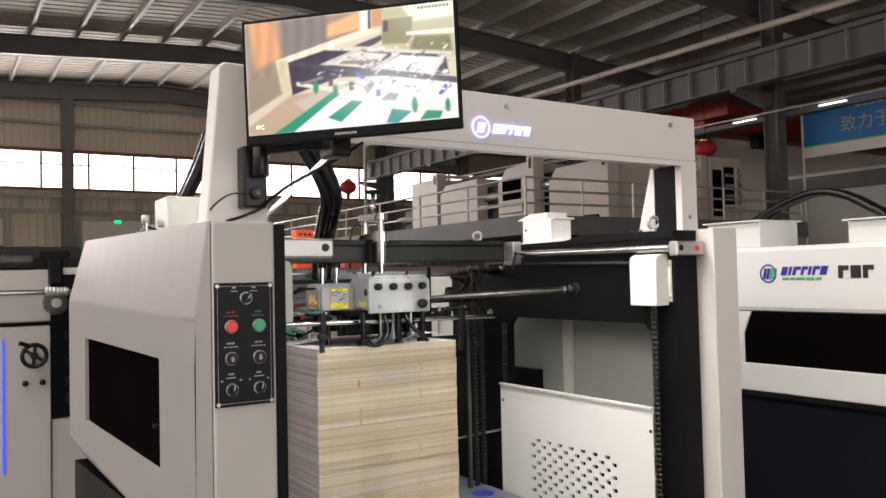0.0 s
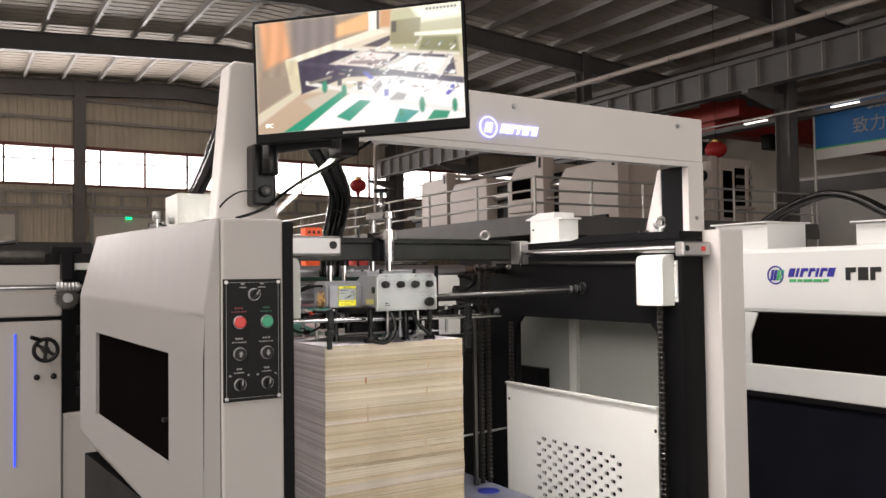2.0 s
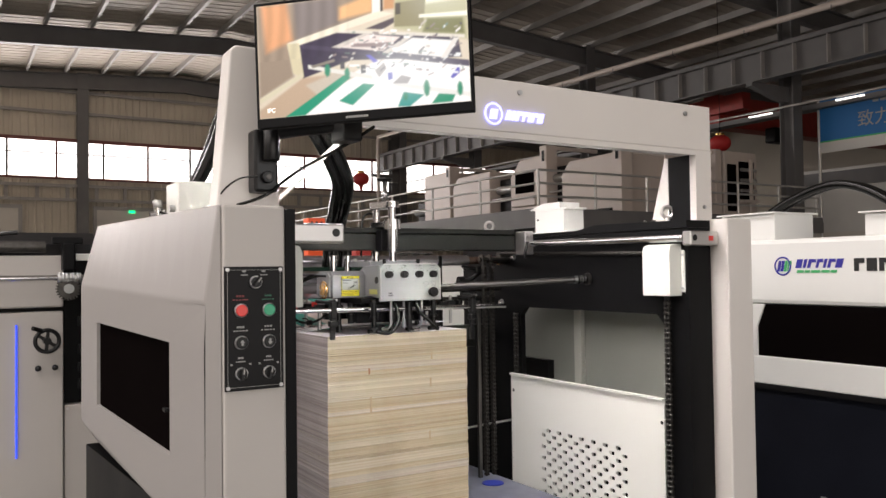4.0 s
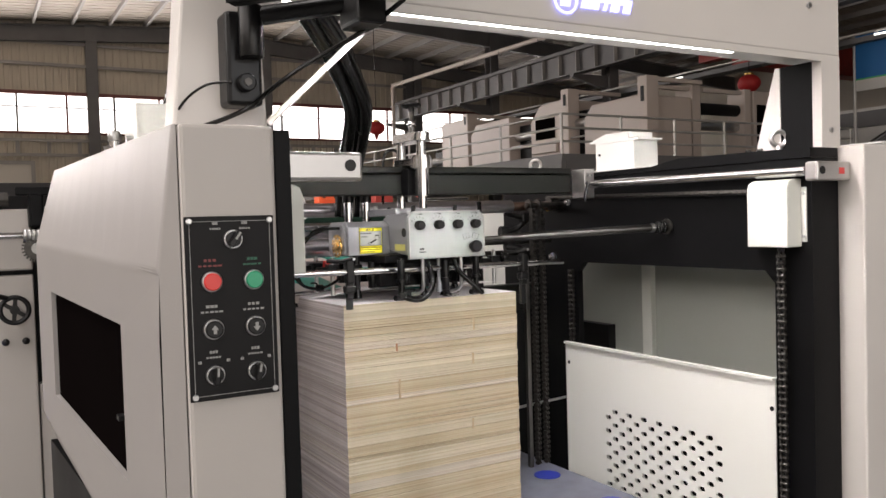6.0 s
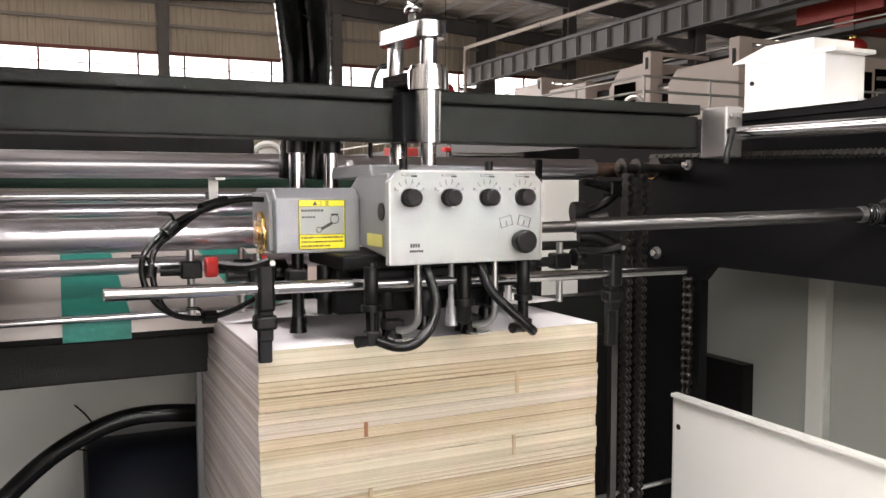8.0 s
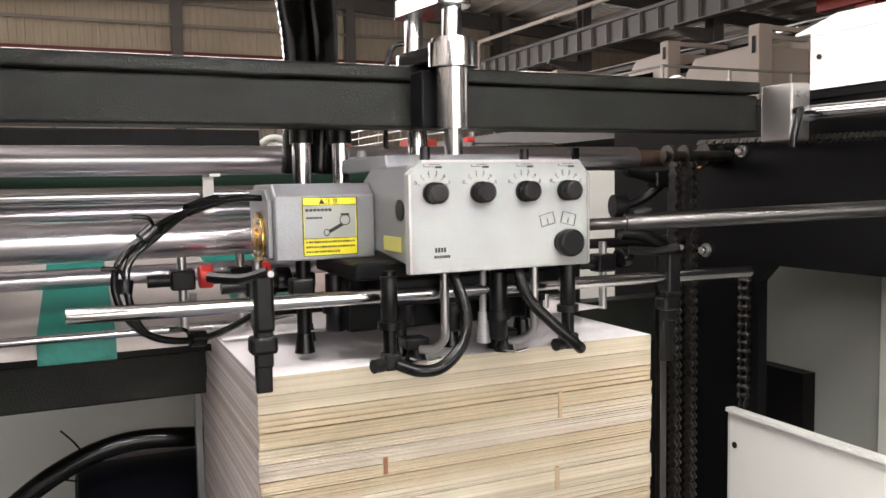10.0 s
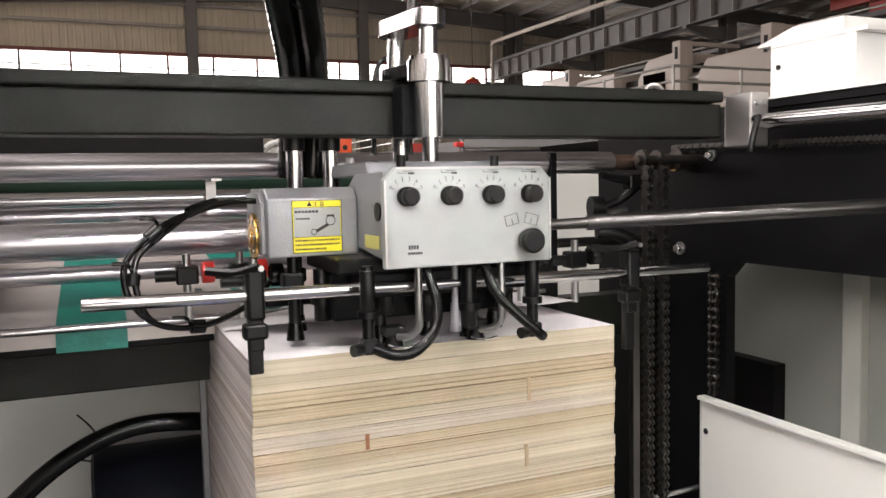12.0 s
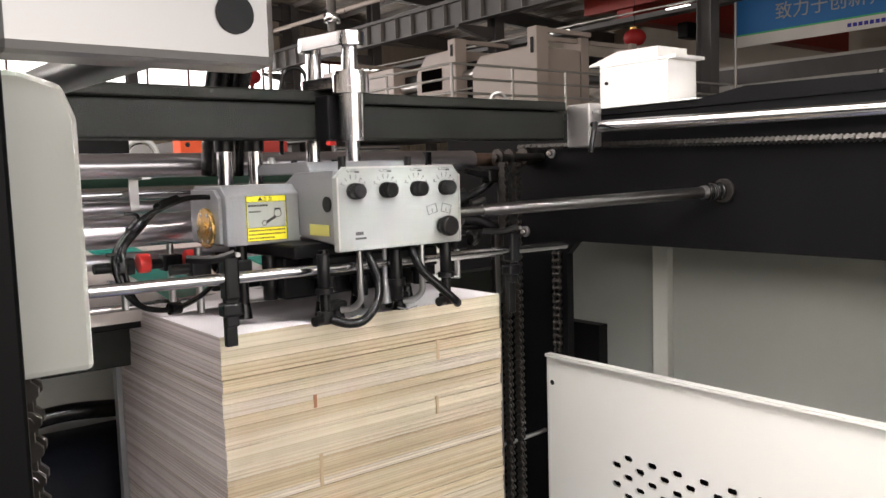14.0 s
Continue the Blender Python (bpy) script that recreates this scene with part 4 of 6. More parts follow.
# white junction box on the frame
wb = thing("junction_box", (2.34, 2.72, 1.56), "bright white folded sheet metal box with overhanging lid", "metal box")
part("body", S().box(2.305, 2.40, 2.668, 2.838, 1.5625, 1.643, 0.0), WHITE, wb)
part("lid", S().prism([(2.648, 1.6435), (2.648, 1.650), (2.69, 1.650), (2.69, 1.671), (2.79, 1.672), (2.868, 1.652), (2.868, 1.6485), (2.838, 1.6485), (2.838, 1.6435)], "x", 2.3045, 2.4005), WHITE, wb)
part("foot_plate", S().box(2.298, 2.41, 2.60, 2.86, 1.5585, 1.562), WHITE, wb)
part("vent_screw", S().rod((2.305, 2.82, 1.61), (2.302, 2.82, 1.61), 0.004, 10), PLASTIC, wb)
for x, y, z in ((2.345, 2.2, 1.57), (2.325, 3.18, 1.576)):
    e = thing("eye_bolt", (x, y, z), "bright steel lifting eye bolt on the frame", "eye bolt", "eye bolts")
    part("shank", S().rod((x, y, z - 0.02), (x, y, z + 0.012), 0.012, 16, 0.008), ALU, e)
    part("eye", S().ring((x, y, z + 0.03), (0.65, 0.76, 0), 0.018, 0.006, 20, 8), ALU, e)
for k, (y, z) in enumerate(((2.27, 1.568), (2.235, 1.568))):
    single("hex_nut", S().rod((2.318, y, z), (2.318, y, z + 0.009), 0.008, 6), CHAIN, (2.318, y, z), "small dark hex nut on the frame flange", "nut", "flange nuts")

# ---- suction head ----
hd = thing("suction_head", (1.65, 2.75, 1.33), "grey cast suction head with black dial knobs and steel columns", "suction head")
FYH = 2.672
fp = part("front_plate", S().prism([(1.545, 1.325), (1.770, 1.325), (1.770, 1.431), (1.756, 1.446), (1.561, 1.446), (1.545, 1.431)], "y", FYH, FYH + 0.012, 0.0012), FACE, hd, "pale grey front plate with chamfered corners")
part("raised_rim", S().box(1.545, 1.5475, FYH - 0.0015, FYH, 1.327, 1.431).box(1.7675, 1.770, FYH - 0.0015, FYH, 1.327, 1.431).box(1.561, 1.756, FYH - 0.0015, FYH, 1.4435, 1.446), ALU, fp)
part("gearbox", S().prism([(FYH + 0.012, 1.333), (2.80, 1.345), (2.83, 1.36), (2.83, 1.425), (2.80, 1.440), (FYH + 0.012, 1.442)], "x", 1.548, 1.766, 0.003), ALU_P, hd)
part("top_cover", S().prism([(2.76, 1.437), (2.94, 1.437), (2.94, 1.447), (2.92, 1.456), (2.77, 1.456)], "x", 1.555, 1.74, 0.003), ALU_P, hd)
part("side_port", S().rod((1.5485, 2.704, 1.393), (1.5465, 2.704, 1.393), 0.0115, 20), PLASTIC, hd)
part("side_label", S().box(1.5465, 1.5478, 2.70, 2.755, 1.347, 1.363), mat("faded_yellow", (0.50, 0.47, 0.14), 0.5), hd, "faded yellow sticker")
mt = part("drive_housing", S().prism([(2.788, 1.336), (2.90, 1.336), (2.92, 1.35), (2.92, 1.405), (2.90, 1.424), (2.805, 1.424), (2.788, 1.410)], "x", 1.43, 1.548, 0.002), ALU_P, hd)
part("end_step", S().prism([(2.80, 1.340), (2.90, 1.340), (2.90, 1.418), (2.815, 1.418), (2.80, 1.406)], "x", 1.424, 1.43, 0.001), ALU_P, mt)
bd = part("brass_disc", S().rod((1.424, 2.842, 1.362), (1.419, 2.842, 1.362), 0.030, 28, bev=0.001), BRASS, mt, "round brass cap")
part("brass_hub", S().rod((1.419, 2.842, 1.362), (1.416, 2.842, 1.362), 0.011, 16), BRASS, bd)
for k in range(6):
    a = k * math.pi / 3
    part("cap_screw", S().rod((1.419, 2.842 + 0.022 * math.cos(a), 1.362 + 0.022 * math.sin(a)), (1.4175, 2.842 + 0.022 * math.cos(a), 1.362 + 0.022 * math.sin(a)), 0.003, 8), STEEL, bd)
part("under_block", S().box(1.50, 1.755, 2.72, 2.88, 1.316, 1.336, 0.003), BLACK, hd)
# warning label
lb = part("warning_label", S().box(1.461, 1.526, 2.7872, 2.788, 1.341, 1.408), YELLOW, hd, "yellow and silver warning label with a small drawing")
part("silver_field", S().box(1.463, 1.524, 2.7867, 2.7872, 1.3615, 1.3985), FACE, lb)
s = S()
for x0, x1, z0, z1 in ((1.461, 1.526, 1.4072, 1.408), (1.461, 1.526, 1.341, 1.3418), (1.461, 1.4618, 1.3418, 1.4072), (1.5252, 1.526, 1.3418, 1.4072), (1.4618, 1.5252, 1.3987, 1.3994), (1.4618, 1.5252, 1.3606, 1.3613)):
    s.box(x0, x1, 2.7866, 2.7871, z0, z1)
part("border_line", s, INK, lb)
words("heading", "注 意", 0.007, Matrix.Translation((1.4955, 2.7868, 1.4005)) @ FRONT, INK, lb, align="CENTER", thick=0.0002)
part("warning_triangle", S().prism([(1.480, 1.4005), (1.4875, 1.4005), (1.48375, 1.4065)], "y", 2.7866, 2.787), INK, lb)
s = S()
r_ = random.Random(9)
for k in range(3):
    for q in range(19 if k else 13):
        x = 1.4645 + q * 0.0031
        s.box(x, x + r_.uniform(0.0016, 0.0027), 2.7867, 2.7871, 1.3445 + k * 0.0056, 1.3467 + k * 0.0056)
for q in range(7):
    s.box(1.4645 + q * 0.0045, 1.468 + q * 0.0045, 2.7862, 2.7866, 1.392, 1.395)
for q in range(5):
    s.box(1.4655 + q * 0.0038, 1.4685 + q * 0.0038, 2.7862, 2.7866, 1.3835, 1.3858)
part("print", s, INK, lb)
part("drawing", local(S().ring((0, 0, 0), (0, 1, 0), 0.0035, 0.0005, 16, 4).ring((0.022, 0, 0.014), (0, 1, 0), 0.006, 0.0005, 16, 4).obox((0.011, 0, 0.005), (0.017, 0.0006, 0.004), (0, -28, 0)).box(0.017, 0.027, -0.0003, 0.0003, 0.019, 0.0215), Matrix.Translation((1.489, 2.7864, 1.3675))), INK, lb)
# knobs, dials, icons
for x in (1.573, 1.629, 1.685, 1.739):
    kb = part("dial_knob", S().rod((x, FYH, 1.411), (x, FYH - 0.005, 1.411), 0.0118, 24), PLASTIC, hd, "black knurled dial knob")
    s = S()
    for k in range(24):
        a = k * math.pi / 12
        s.obox((x + 0.0102 * math.cos(a), FYH - 0.0115, 1.411 + 0.0102 * math.sin(a)), (0.0018, 0.014, 0.0018), (0, 0, 0))
    part("knurling", s.rod((x, FYH - 0.006, 1.411), (x, FYH - 0.0195, 1.411), 0.0103, 24, bev=0.0015), PLASTIC, kb)
    for k, a in enumerate((150, 126, 102, 78, 54, 30)):
        cx, cz = x + 0.0225 * math.cos(radians(a)), 1.411 + 0.0215 * math.sin(radians(a))
        words("digit", str(k), 0.0055, Matrix.Translation((cx, FYH - 0.0003, cz - 0.0015)) @ FRONT, INK, fp, thick=0.0002, align="CENTER")
        tx, tz = x + 0.0185 * math.cos(radians(a)), 1.411 + 0.0185 * math.sin(radians(a))
        part("tick", S().obox((tx, FYH - 0.0002, tz), (0.0028, 0.0005, 0.0005), (0, -a, 0)), INK, fp)
    part("pictogram", S().box(x - 0.010, x + 0.002, FYH - 0.0004, FYH + 0.0001, 1.4385, 1.4391).box(x - 0.010, x - 0.0094, FYH - 0.0004, FYH + 0.0001, 1.4385, 1.4415).box(x - 0.004, x + 0.009, FYH - 0.0004, FYH + 0.0001, 1.4408, 1.4414).box(x + 0.003, x + 0.011, FYH - 0.0004, FYH + 0.0001, 1.4372, 1.4395), INK, fp)
bk = part("main_knob", S().rod((1.735, FYH, 1.352), (1.735, FYH - 0.008, 1.352), 0.0125, 24), PLASTIC, hd, "large black knob")
part("cap", S().rod((1.735, FYH - 0.008, 1.352), (1.735, FYH - 0.022, 1.352), 0.0158, 32, bev=0.003), PLASTIC, bk)
for x, tilt in ((1.714, -14), (1.742, 14)):
    s = S()
    for dx, dz, w, h in ((0, 0.0065, 0.018, 0.0006), (0, -0.0065, 0.018, 0.0006), (-0.009, 0, 0.0006, 0.013), (0.009, 0, 0.0006, 0.013), (0, -0.002, 0.0008, 0.006)):
        s.box(dx - w / 2, dx + w / 2, -0.0003, 0.0002, dz - h / 2, dz + h / 2)
    part("pictogram", local(s, pose(x, FYH - 0.0002, 1.3785, 0, tilt, 0)), INK, fp)
s = S()
for k in range(4):
    s.box(1.5745 + k * 0.0034, 1.577 + k * 0.0034, FYH - 0.0004, FYH + 0.0001, 1.3475, 1.3525)
for k in range(6):
    s.box(1.5735 + k * 0.0032, 1.576 + k * 0.0032, FYH - 0.0004, FYH + 0.0001, 1.3412, 1.3442)
part("maker_print", s, INK, fp)
# columns
def link_plate(p, q, r, z0, z1):
    """A flat bar with round ends, lying between two columns."""
    d = math.atan2(q[1] - p[1], q[0] - p[0])
    pts = [(p[0] + r * math.cos(d + math.radians(90 + k * 12)), p[1] + r * math.sin(d + math.radians(90 + k * 12))) for k in range(16)]
    pts += [(q[0] + r * math.cos(d + math.radians(-90 + k * 12)), q[1] + r * math.sin(d + math.radians(-90 + k * 12))) for k in range(16)]
    return S().prism(pts, "z", z0, z1, 0.0012)


C1, C2 = (1.660, 2.805), (1.645, 2.893)
cl = part("main_column", S().rod((*C1, 1.44), (*C1, 1.495), 0.0115, 24).rod((*C1, 1.489), (*C1, 1.5635), 0.0192, 28, 0.0202), CHROME, hd, "polished steel column")
part("collar", S().rod((*C1, 1.5638), (*C1, 1.593), 0.0295, 32), CHROME, cl)
part("collar_rim", S().rod((*C1, 1.5932), (*C1, 1.599), 0.0262, 32), CHROME, cl)
part("upper_stem", S().rod((*C1, 1.599), (*C1, 1.6378), 0.0128, 24), CHROME, cl)
c2 = part("second_column", S().rod((*C2, 1.592), (*C2, 1.6378), 0.0125, 24), CHROME, hd, "polished steel column")
part("rear_column", S().rod((1.672, 2.955, 1.40), (1.672, 2.955, 1.50), 0.0125, 24), CHROME, hd, "polished steel column")
# Black block joining column and beam, stands in for the shadow behind the sleeve.
part("shadow_bracket", S().box(1.628, 1.676, 2.826, 2.8665, 1.492, 1.5632, 0.002), BLACK, hd)
part("link_bar", link_plate(C1, C2, 0.0245, 1.638, 1.661), CHROME, hd)
part("lower_link_bar", link_plate((1.658, 2.82), C2, 0.0225, 1.5735, 1.5918), CHROME, hd)
sp = part("lift_spindle", S().rod((1.652, 2.84, 1.661), (1.652, 2.84, 1.73), 0.0075, 16), CHAIN, hd, "threaded black lift spindle")
part("spindle_nut", S().rod((1.652, 2.84, 1.680), (1.652, 2.84, 1.694), 0.0135, 6), CHROME, sp)
part("hand_knob", S().ring((1.652, 2.84, 1.738), (0, 0, 1), 0.022, 0.006, 20, 8).box(1.63, 1.674, 2.836, 2.844, 1.733, 1.743).rod((1.652, 2.84, 1.72), (1.652, 2.84, 1.746), 0.009), PLASTIC, sp)
for x in (1.504, 1.558):
    pt = part("support_post", S().rod((x, 2.95, 1.40), (x, 2.95, 1.487), 0.0125, 20), CHROME, hd)
    part("post_collar", S().rod((x, 2.95, 1.478), (x, 2.95, 1.497), 0.0155, 20), PLASTIC, pt)
part("white_nipple", S().rod((1.588, 2.95, 1.44), (1.588, 2.95, 1.468), 0.010, 12, 0.006), WHITE, hd)
for x, y in ((1.585, 2.72), (1.62, 2.93), (1.70, 2.93), (1.735, 2.76)):
    part("cap_bolt", S().rod((x, y, 1.44), (x, y, 1.462), 0.006, 10), PLASTIC, hd)
# cables from the drive
for k, o in enumerate((0.0, 0.010)):
    part("drive_cable", S().tube([(1.428, 2.83 + o, 1.408), (1.39, 2.82 + o, 1.408), (1.345, 2.80 + o, 1.398), (1.300, 2.77, 1.380 - o), (1.262 + o, 2.75, 1.345), (1.262 + o, 2.74, 1.305), (1.29, 2.745, 1.272), (1.34, 2.76, 1.262), (1.40, 2.80, 1.275), (1.44, 2.84, 1.30)], 0.0038, 10), RUBBER, hd)
part("cable_sleeve", S().tube([(1.372, 2.82, 1.407), (1.352, 2.81, 1.402), (1.337, 2.80, 1.397)], 0.0072, 10), RUBBER, hd)
for p, q in (((1.300, 2.768, 1.379), (1.287, 2.763, 1.368)), ((1.268, 2.747, 1.33), (1.266, 2.744, 1.317)), ((1.33, 2.758, 1.263), (1.345, 2.762, 1.262))):
    tie = part("cable_tie", S().tube([p, q], 0.0088, 10), RUBBER, hd)
    part("tie_tail", S().tube([p, (p[0] - 0.006, p[1] - 0.012, p[2] + 0.012), (p[0] - 0.022, p[1] - 0.014, p[2] + 0.014)], 0.0022, 6), RUBBER, tie)
# suckers below
for x, y in ((1.525, 2.683), (1.752, 2.69)):
    k = part("lift_sucker", S().rod((x, y, 1.235), (x, y, 1.33), 0.0075, 14), RUBBER, hd, "black sucker tube")
    part("sleeve", S().rod((x, y, 1.275), (x, y, 1.325), 0.0092, 16, bev=0.002), PLASTIC, k)
    part("collar", S().rod((x, y, 1.268), (x, y, 1.276), 0.0130, 16), PLASTIC, k)
    part("thumb_screw", S().rod((x - 0.022, y - 0.008, 1.231), (x - 0.010, y - 0.004, 1.231), 0.0075, 12).rod((x - 0.012, y, 1.231), (x + 0.012, y, 1.231), 0.004, 8), PLASTIC, k)
    part("elbow", S().box(x - 0.009, x + 0.010, y - 0.010, y + 0.010, 1.224, 1.243, 0.003), PLASTIC, k)
part("vacuum_hose", S().tube([(1.530, 2.675, 1.231), (1.550, 2.662, 1.224), (1.575, 2.658, 1.227), (1.600, 2.662, 1.248), (1.610, 2.672, 1.278), (1.604, 2.69, 1.32)], 0.0067, 12), RUBBER, hd)
part("vacuum_hose", S().tube([(1.683, 2.69, 1.325), (1.690, 2.675, 1.290), (1.713, 2.662, 1.262), (1.738, 2.655, 1.238), (1.750, 2.660, 1.229)], 0.0067, 12), RUBBER, hd)
for x in (1.597, 1.712):
    k = part("feed_tube", S().tube([(x, 2.70, 1.33), (x, 2.70, 1.27), (x, 2.702, 1.248), (x - 0.008, 2.712, 1.236), (x - 0.020, 2.725, 1.233)], 0.0050, 12), STEEL, hd)
    part("cup", S().rod((x - 0.022, 2.735, 1.219), (x - 0.022, 2.735, 1.236), 0.013, 16, 0.008).box(x - 0.036, x - 0.008, 2.725, 2.75, 1.233, 1.246, 0.002), PLASTIC, k)
    part("spring_wire", S().tube([(x - 0.034, 2.722, 1.225), (x - 0.02, 2.715, 1.221), (x + 0.004, 2.722, 1.2215)], 0.0016, 6), CHROME, k)
part("centre_foot", S().rod((1.655, 2.72, 1.27), (1.655, 2.72, 1.33), 0.0045, 10).rod((1.655, 2.72, 1.235), (1.655, 2.72, 1.272), 0.0085, 12, 0.006), ALU_P, hd)
part("carrier", S().box(1.53, 1.76, 2.72, 2.80, 1.285, 1.316, 0.003), BLACK, hd)
for x, y in ((1.47, 2.83), (1.49, 2.90), (1.565, 2.76), (1.64, 2.78), (1.685, 2.745), (1.745, 2.79)):
    k = part("rear_sucker", S().rod((x, y, 1.235), (x, y, 1.335), 0.0085, 12), PLASTIC, hd)
    part("cup", S().rod((x, y, 1.222), (x, y, 1.245), 0.0125, 14, 0.009), RUBBER, k)
    part("clip", S().box(x - 0.016, x + 0.012, y - 0.012, y + 0.012, 1.292, 1.312, 0.003), PLASTIC, k)

for x, y, z0, r in ((1.565, 2.735, 1.262, 0.010), (1.625, 2.745, 1.248, 0.012), (1.672, 2.715, 1.240, 0.011), (1.70, 2.775, 1.236, 0.013), (1.735, 2.74, 1.255, 0.010), (1.50, 2.80, 1.250, 0.011)):
    k = part("valve_stem", S().rod((x, y, z0), (x, y, 1.318), r, 16, bev=0.001), PLASTIC, hd)
    part("lock_ring", S().rod((x, y, z0 + 0.022), (x, y, z0 + 0.032), r + 0.004, 16), PLASTIC, k)
part("manifold", S().box(1.505, 1.765, 2.765, 2.83, 1.252, 1.3155, 0.004), BLACK, hd)
part("air_bar", S().box(1.44, 1.80, 2.872, 2.90, 1.262, 1.285, 0.003), BLACK, hd)

# cross rod with the pile stops
cr_ = thing("cross_rod", (1.65, 2.72, 1.29), "slim polished steel rod in front of the pile", "rod")
RA, RB = Vector((1.213, 2.705, 1.3035)), Vector((2.082, 2.738, 1.291))
part("bar", S().rod(RA, RB, 0.0078, 20, bev=0.001), CHROME, cr_)
for x, zb, zt in ((1.397, 1.207, 1.335), (1.937, 1.180, 1.325)):
    f_ = (x - RA.x) / (RB.x - RA.x)
    y = RA.y + f_ * (RB.y - RA.y)
    k = thing("pile_stop", (x, y, zb), "black pile stop clamped to the cross rod", "pile stop", "pile stops")
    part("clamp", S().box(x - 0.0105, x + 0.0105, y - 0.012, y + 0.012, 1.272, zt, 0.004), PLASTIC, k)
    part("stem", S().box(x - 0.009, x + 0.009, y - 0.006, y + 0.008, 1.235, 1.29, 0.002), PLASTIC, k)
    part("knuckle", S().box(x - 0.0145, x + 0.0135, y - 0.010, y + 0.012, 1.249, 1.268, 0.004), PLASTIC, k)
    part("foot", S().box(x - 0.0085, x + 0.0085, y + 0.0, y + 0.010, zb, 1.25, 0.002), PLASTIC, k)
    part("lever", S().tube([(x + 0.004, y - 0.012, 1.335), (x - 0.02, y + 0.0, 1.328), (x - 0.05, y + 0.02, 1.330)], 0.0055, 8), PLASTIC, k)
    part("lever_pin", S().rod((x + 0.006, y - 0.018, 1.333), (x + 0.006, y - 0.006, 1.333), 0.0035, 10), STEEL, k)
# brush holders and red wheels over the sheet
for x, y, red in ((1.431, 3.022, True), (1.353, 3.022, True), (1.43, 2.90, False), (1.86, 2.92, False), (1.95, 2.9, False)):
    k = thing("sheet_roller", (x, y, 1.23), "small dark holder with a red wheel on the sheet" if red else "small dark holder with a black wheel on the sheet", "sheet roller", "sheet rollers")
    part("post", S().rod((x, y, 1.228), (x, y, 1.33), 0.006, 12), STEEL, k)
    part("block", S().box(x - 0.016, x + 0.016, y - 0.014, y + 0.014, 1.285, 1.312, 0.003), PLASTIC, k)
    part("side_arm", S().rod((x - 0.045, y, 1.298), (x - 0.012, y, 1.298), 0.0085, 12), PLASTIC, k)
    part("wheel", S().rod((x + 0.020, y - 0.012, 1.302 if red else 1.305), (x + 0.038, y - 0.012, 1.302 if red else 1.305), 0.016, 20, bev=0.002), RED if red else RUBBER, k)

# drive shaft
sh = thing("drive_shaft", (2.05, 2.63, 1.375), "dark steel universal drive shaft from head to frame", "drive shaft")
DA, DB = Vector((1.768, 2.735, 1.366)), Vector((2.308, 2.545, 1.3845))
d_ = (DB - DA).normalized()
part("splined_end", S().rod(DA, DA + d_ * 0.12, 0.0075, 12), CHAIN, sh)
part("tube", S().rod(DA + d_ * 0.085, DB - d_ * 0.045, 0.0105, 24), STEEL_D, sh)
part("joint", S().rod(DB - d_ * 0.05, DB - d_ * 0.03, 0.0125, 20).rod(DB - d_ * 0.03, DB - d_ * 0.012, 0.0155, 20, 0.013), STEEL, sh)
for k in range(4):
    part("bellows", S().ring(DB - d_ * (0.010 + 0.009 * k), d_, 0.0125 - 0.0006 * k, 0.0045, 20, 8), RUBBER, sh)
part("flange", S().rod((2.309, 2.545, 1.3845), (2.303, 2.545, 1.3845), 0.0225, 28, bev=0.001), CHAIN, sh)

# ---- chains ----
link_s = S()
for v in (-0.0035, 0.0035):
    link_s.obox((0, v, 0), (0.0074, 0.0016, 0.0159))
    for w in (-0.0079, 0.0079):
        link_s.rod((0, v - 0.0009, w), (0, v + 0.0009, w), 0.0064, 10)
link_s.rod((0, -0.0055, 0.0078), (0, 0.0055, 0.0078), 0.0042, 8)
bmesh.ops.recalc_face_normals(link_s.bm, faces=link_s.bm.faces[:])
LINK = bpy.data.meshes.new("chain_link")
link_s.bm.to_mesh(LINK)
link_s.bm.free()
LINK.materials.append(CHAIN)


def chain_run(parent, p, q, turn=0.0, k0=1.0):
    """Links from p to q; turn: degrees about the run."""
    p, q = Vector(p), Vector(q)
    d = q - p
    rot = d.to_track_quat("Z", "Y").to_matrix().to_4x4() @ pose(0, 0, 0, 0, 0, turn)
    for i in range(int(d.length / (0.0159 * k0))):
        ob = new("chain_link", LINK)
        ob.parent = parent
        k = 1.0 if i % 2 else 0.72
        ob.matrix_basis = Matrix.Translation(p + d.normalized() * (i + 0.5) * 0.0159 * k0 - ORIGIN[parent.name]) @ rot @ Matrix.Diagonal((1.45 * k0, k * 1.9 * k0, k0, 1))


lc = thing("lift_chain", (2.19, 3.0, 1.0), "oily double roller chain hanging beside the pile", "chain", "lift chains")
for x in (2.172, 2.207):
    chain_run(lc, (x, 3.0, 0.62), (x, 3.0, 1.462), 105)
part("sprocket_shaft", S().rod((2.16, 3.018, 1.463), (2.31, 3.018, 1.463), 0.009, 16), CHAIN, lc)
for x in (2.172, 2.207):
    part("sprocket", S().rod((x - 0.004, 3.018, 1.463), (x + 0.004, 3.018, 1.463), 0.019, 14), CHAIN, lc)
hc = thing("top_chain", (2.283, 2.6, 1.48), "oily roller chain running along the frame's top", "chain")
chain_run(hc, (2.283, 3.065, 1.487), (2.283, 2.20, 1.468), 60, 0.62)
part("idler", S().rod((2.308, 3.045, 1.466), (2.272, 3.045, 1.466), 0.02, 20), CHAIN, hc)
rc = thing("lift_chain", (2.288, 2.16, 0.9), "oily roller chain below the sheet cover", "chain", "lift chains")
chain_run(rc, (2.288, 2.155, 0.42), (2.288, 2.155, 1.335), 20)
l2 = thing("lift_chain", (1.022, 2.15, 0.9), "oily roller chain below the sheet cover", "chain", "lift chains")
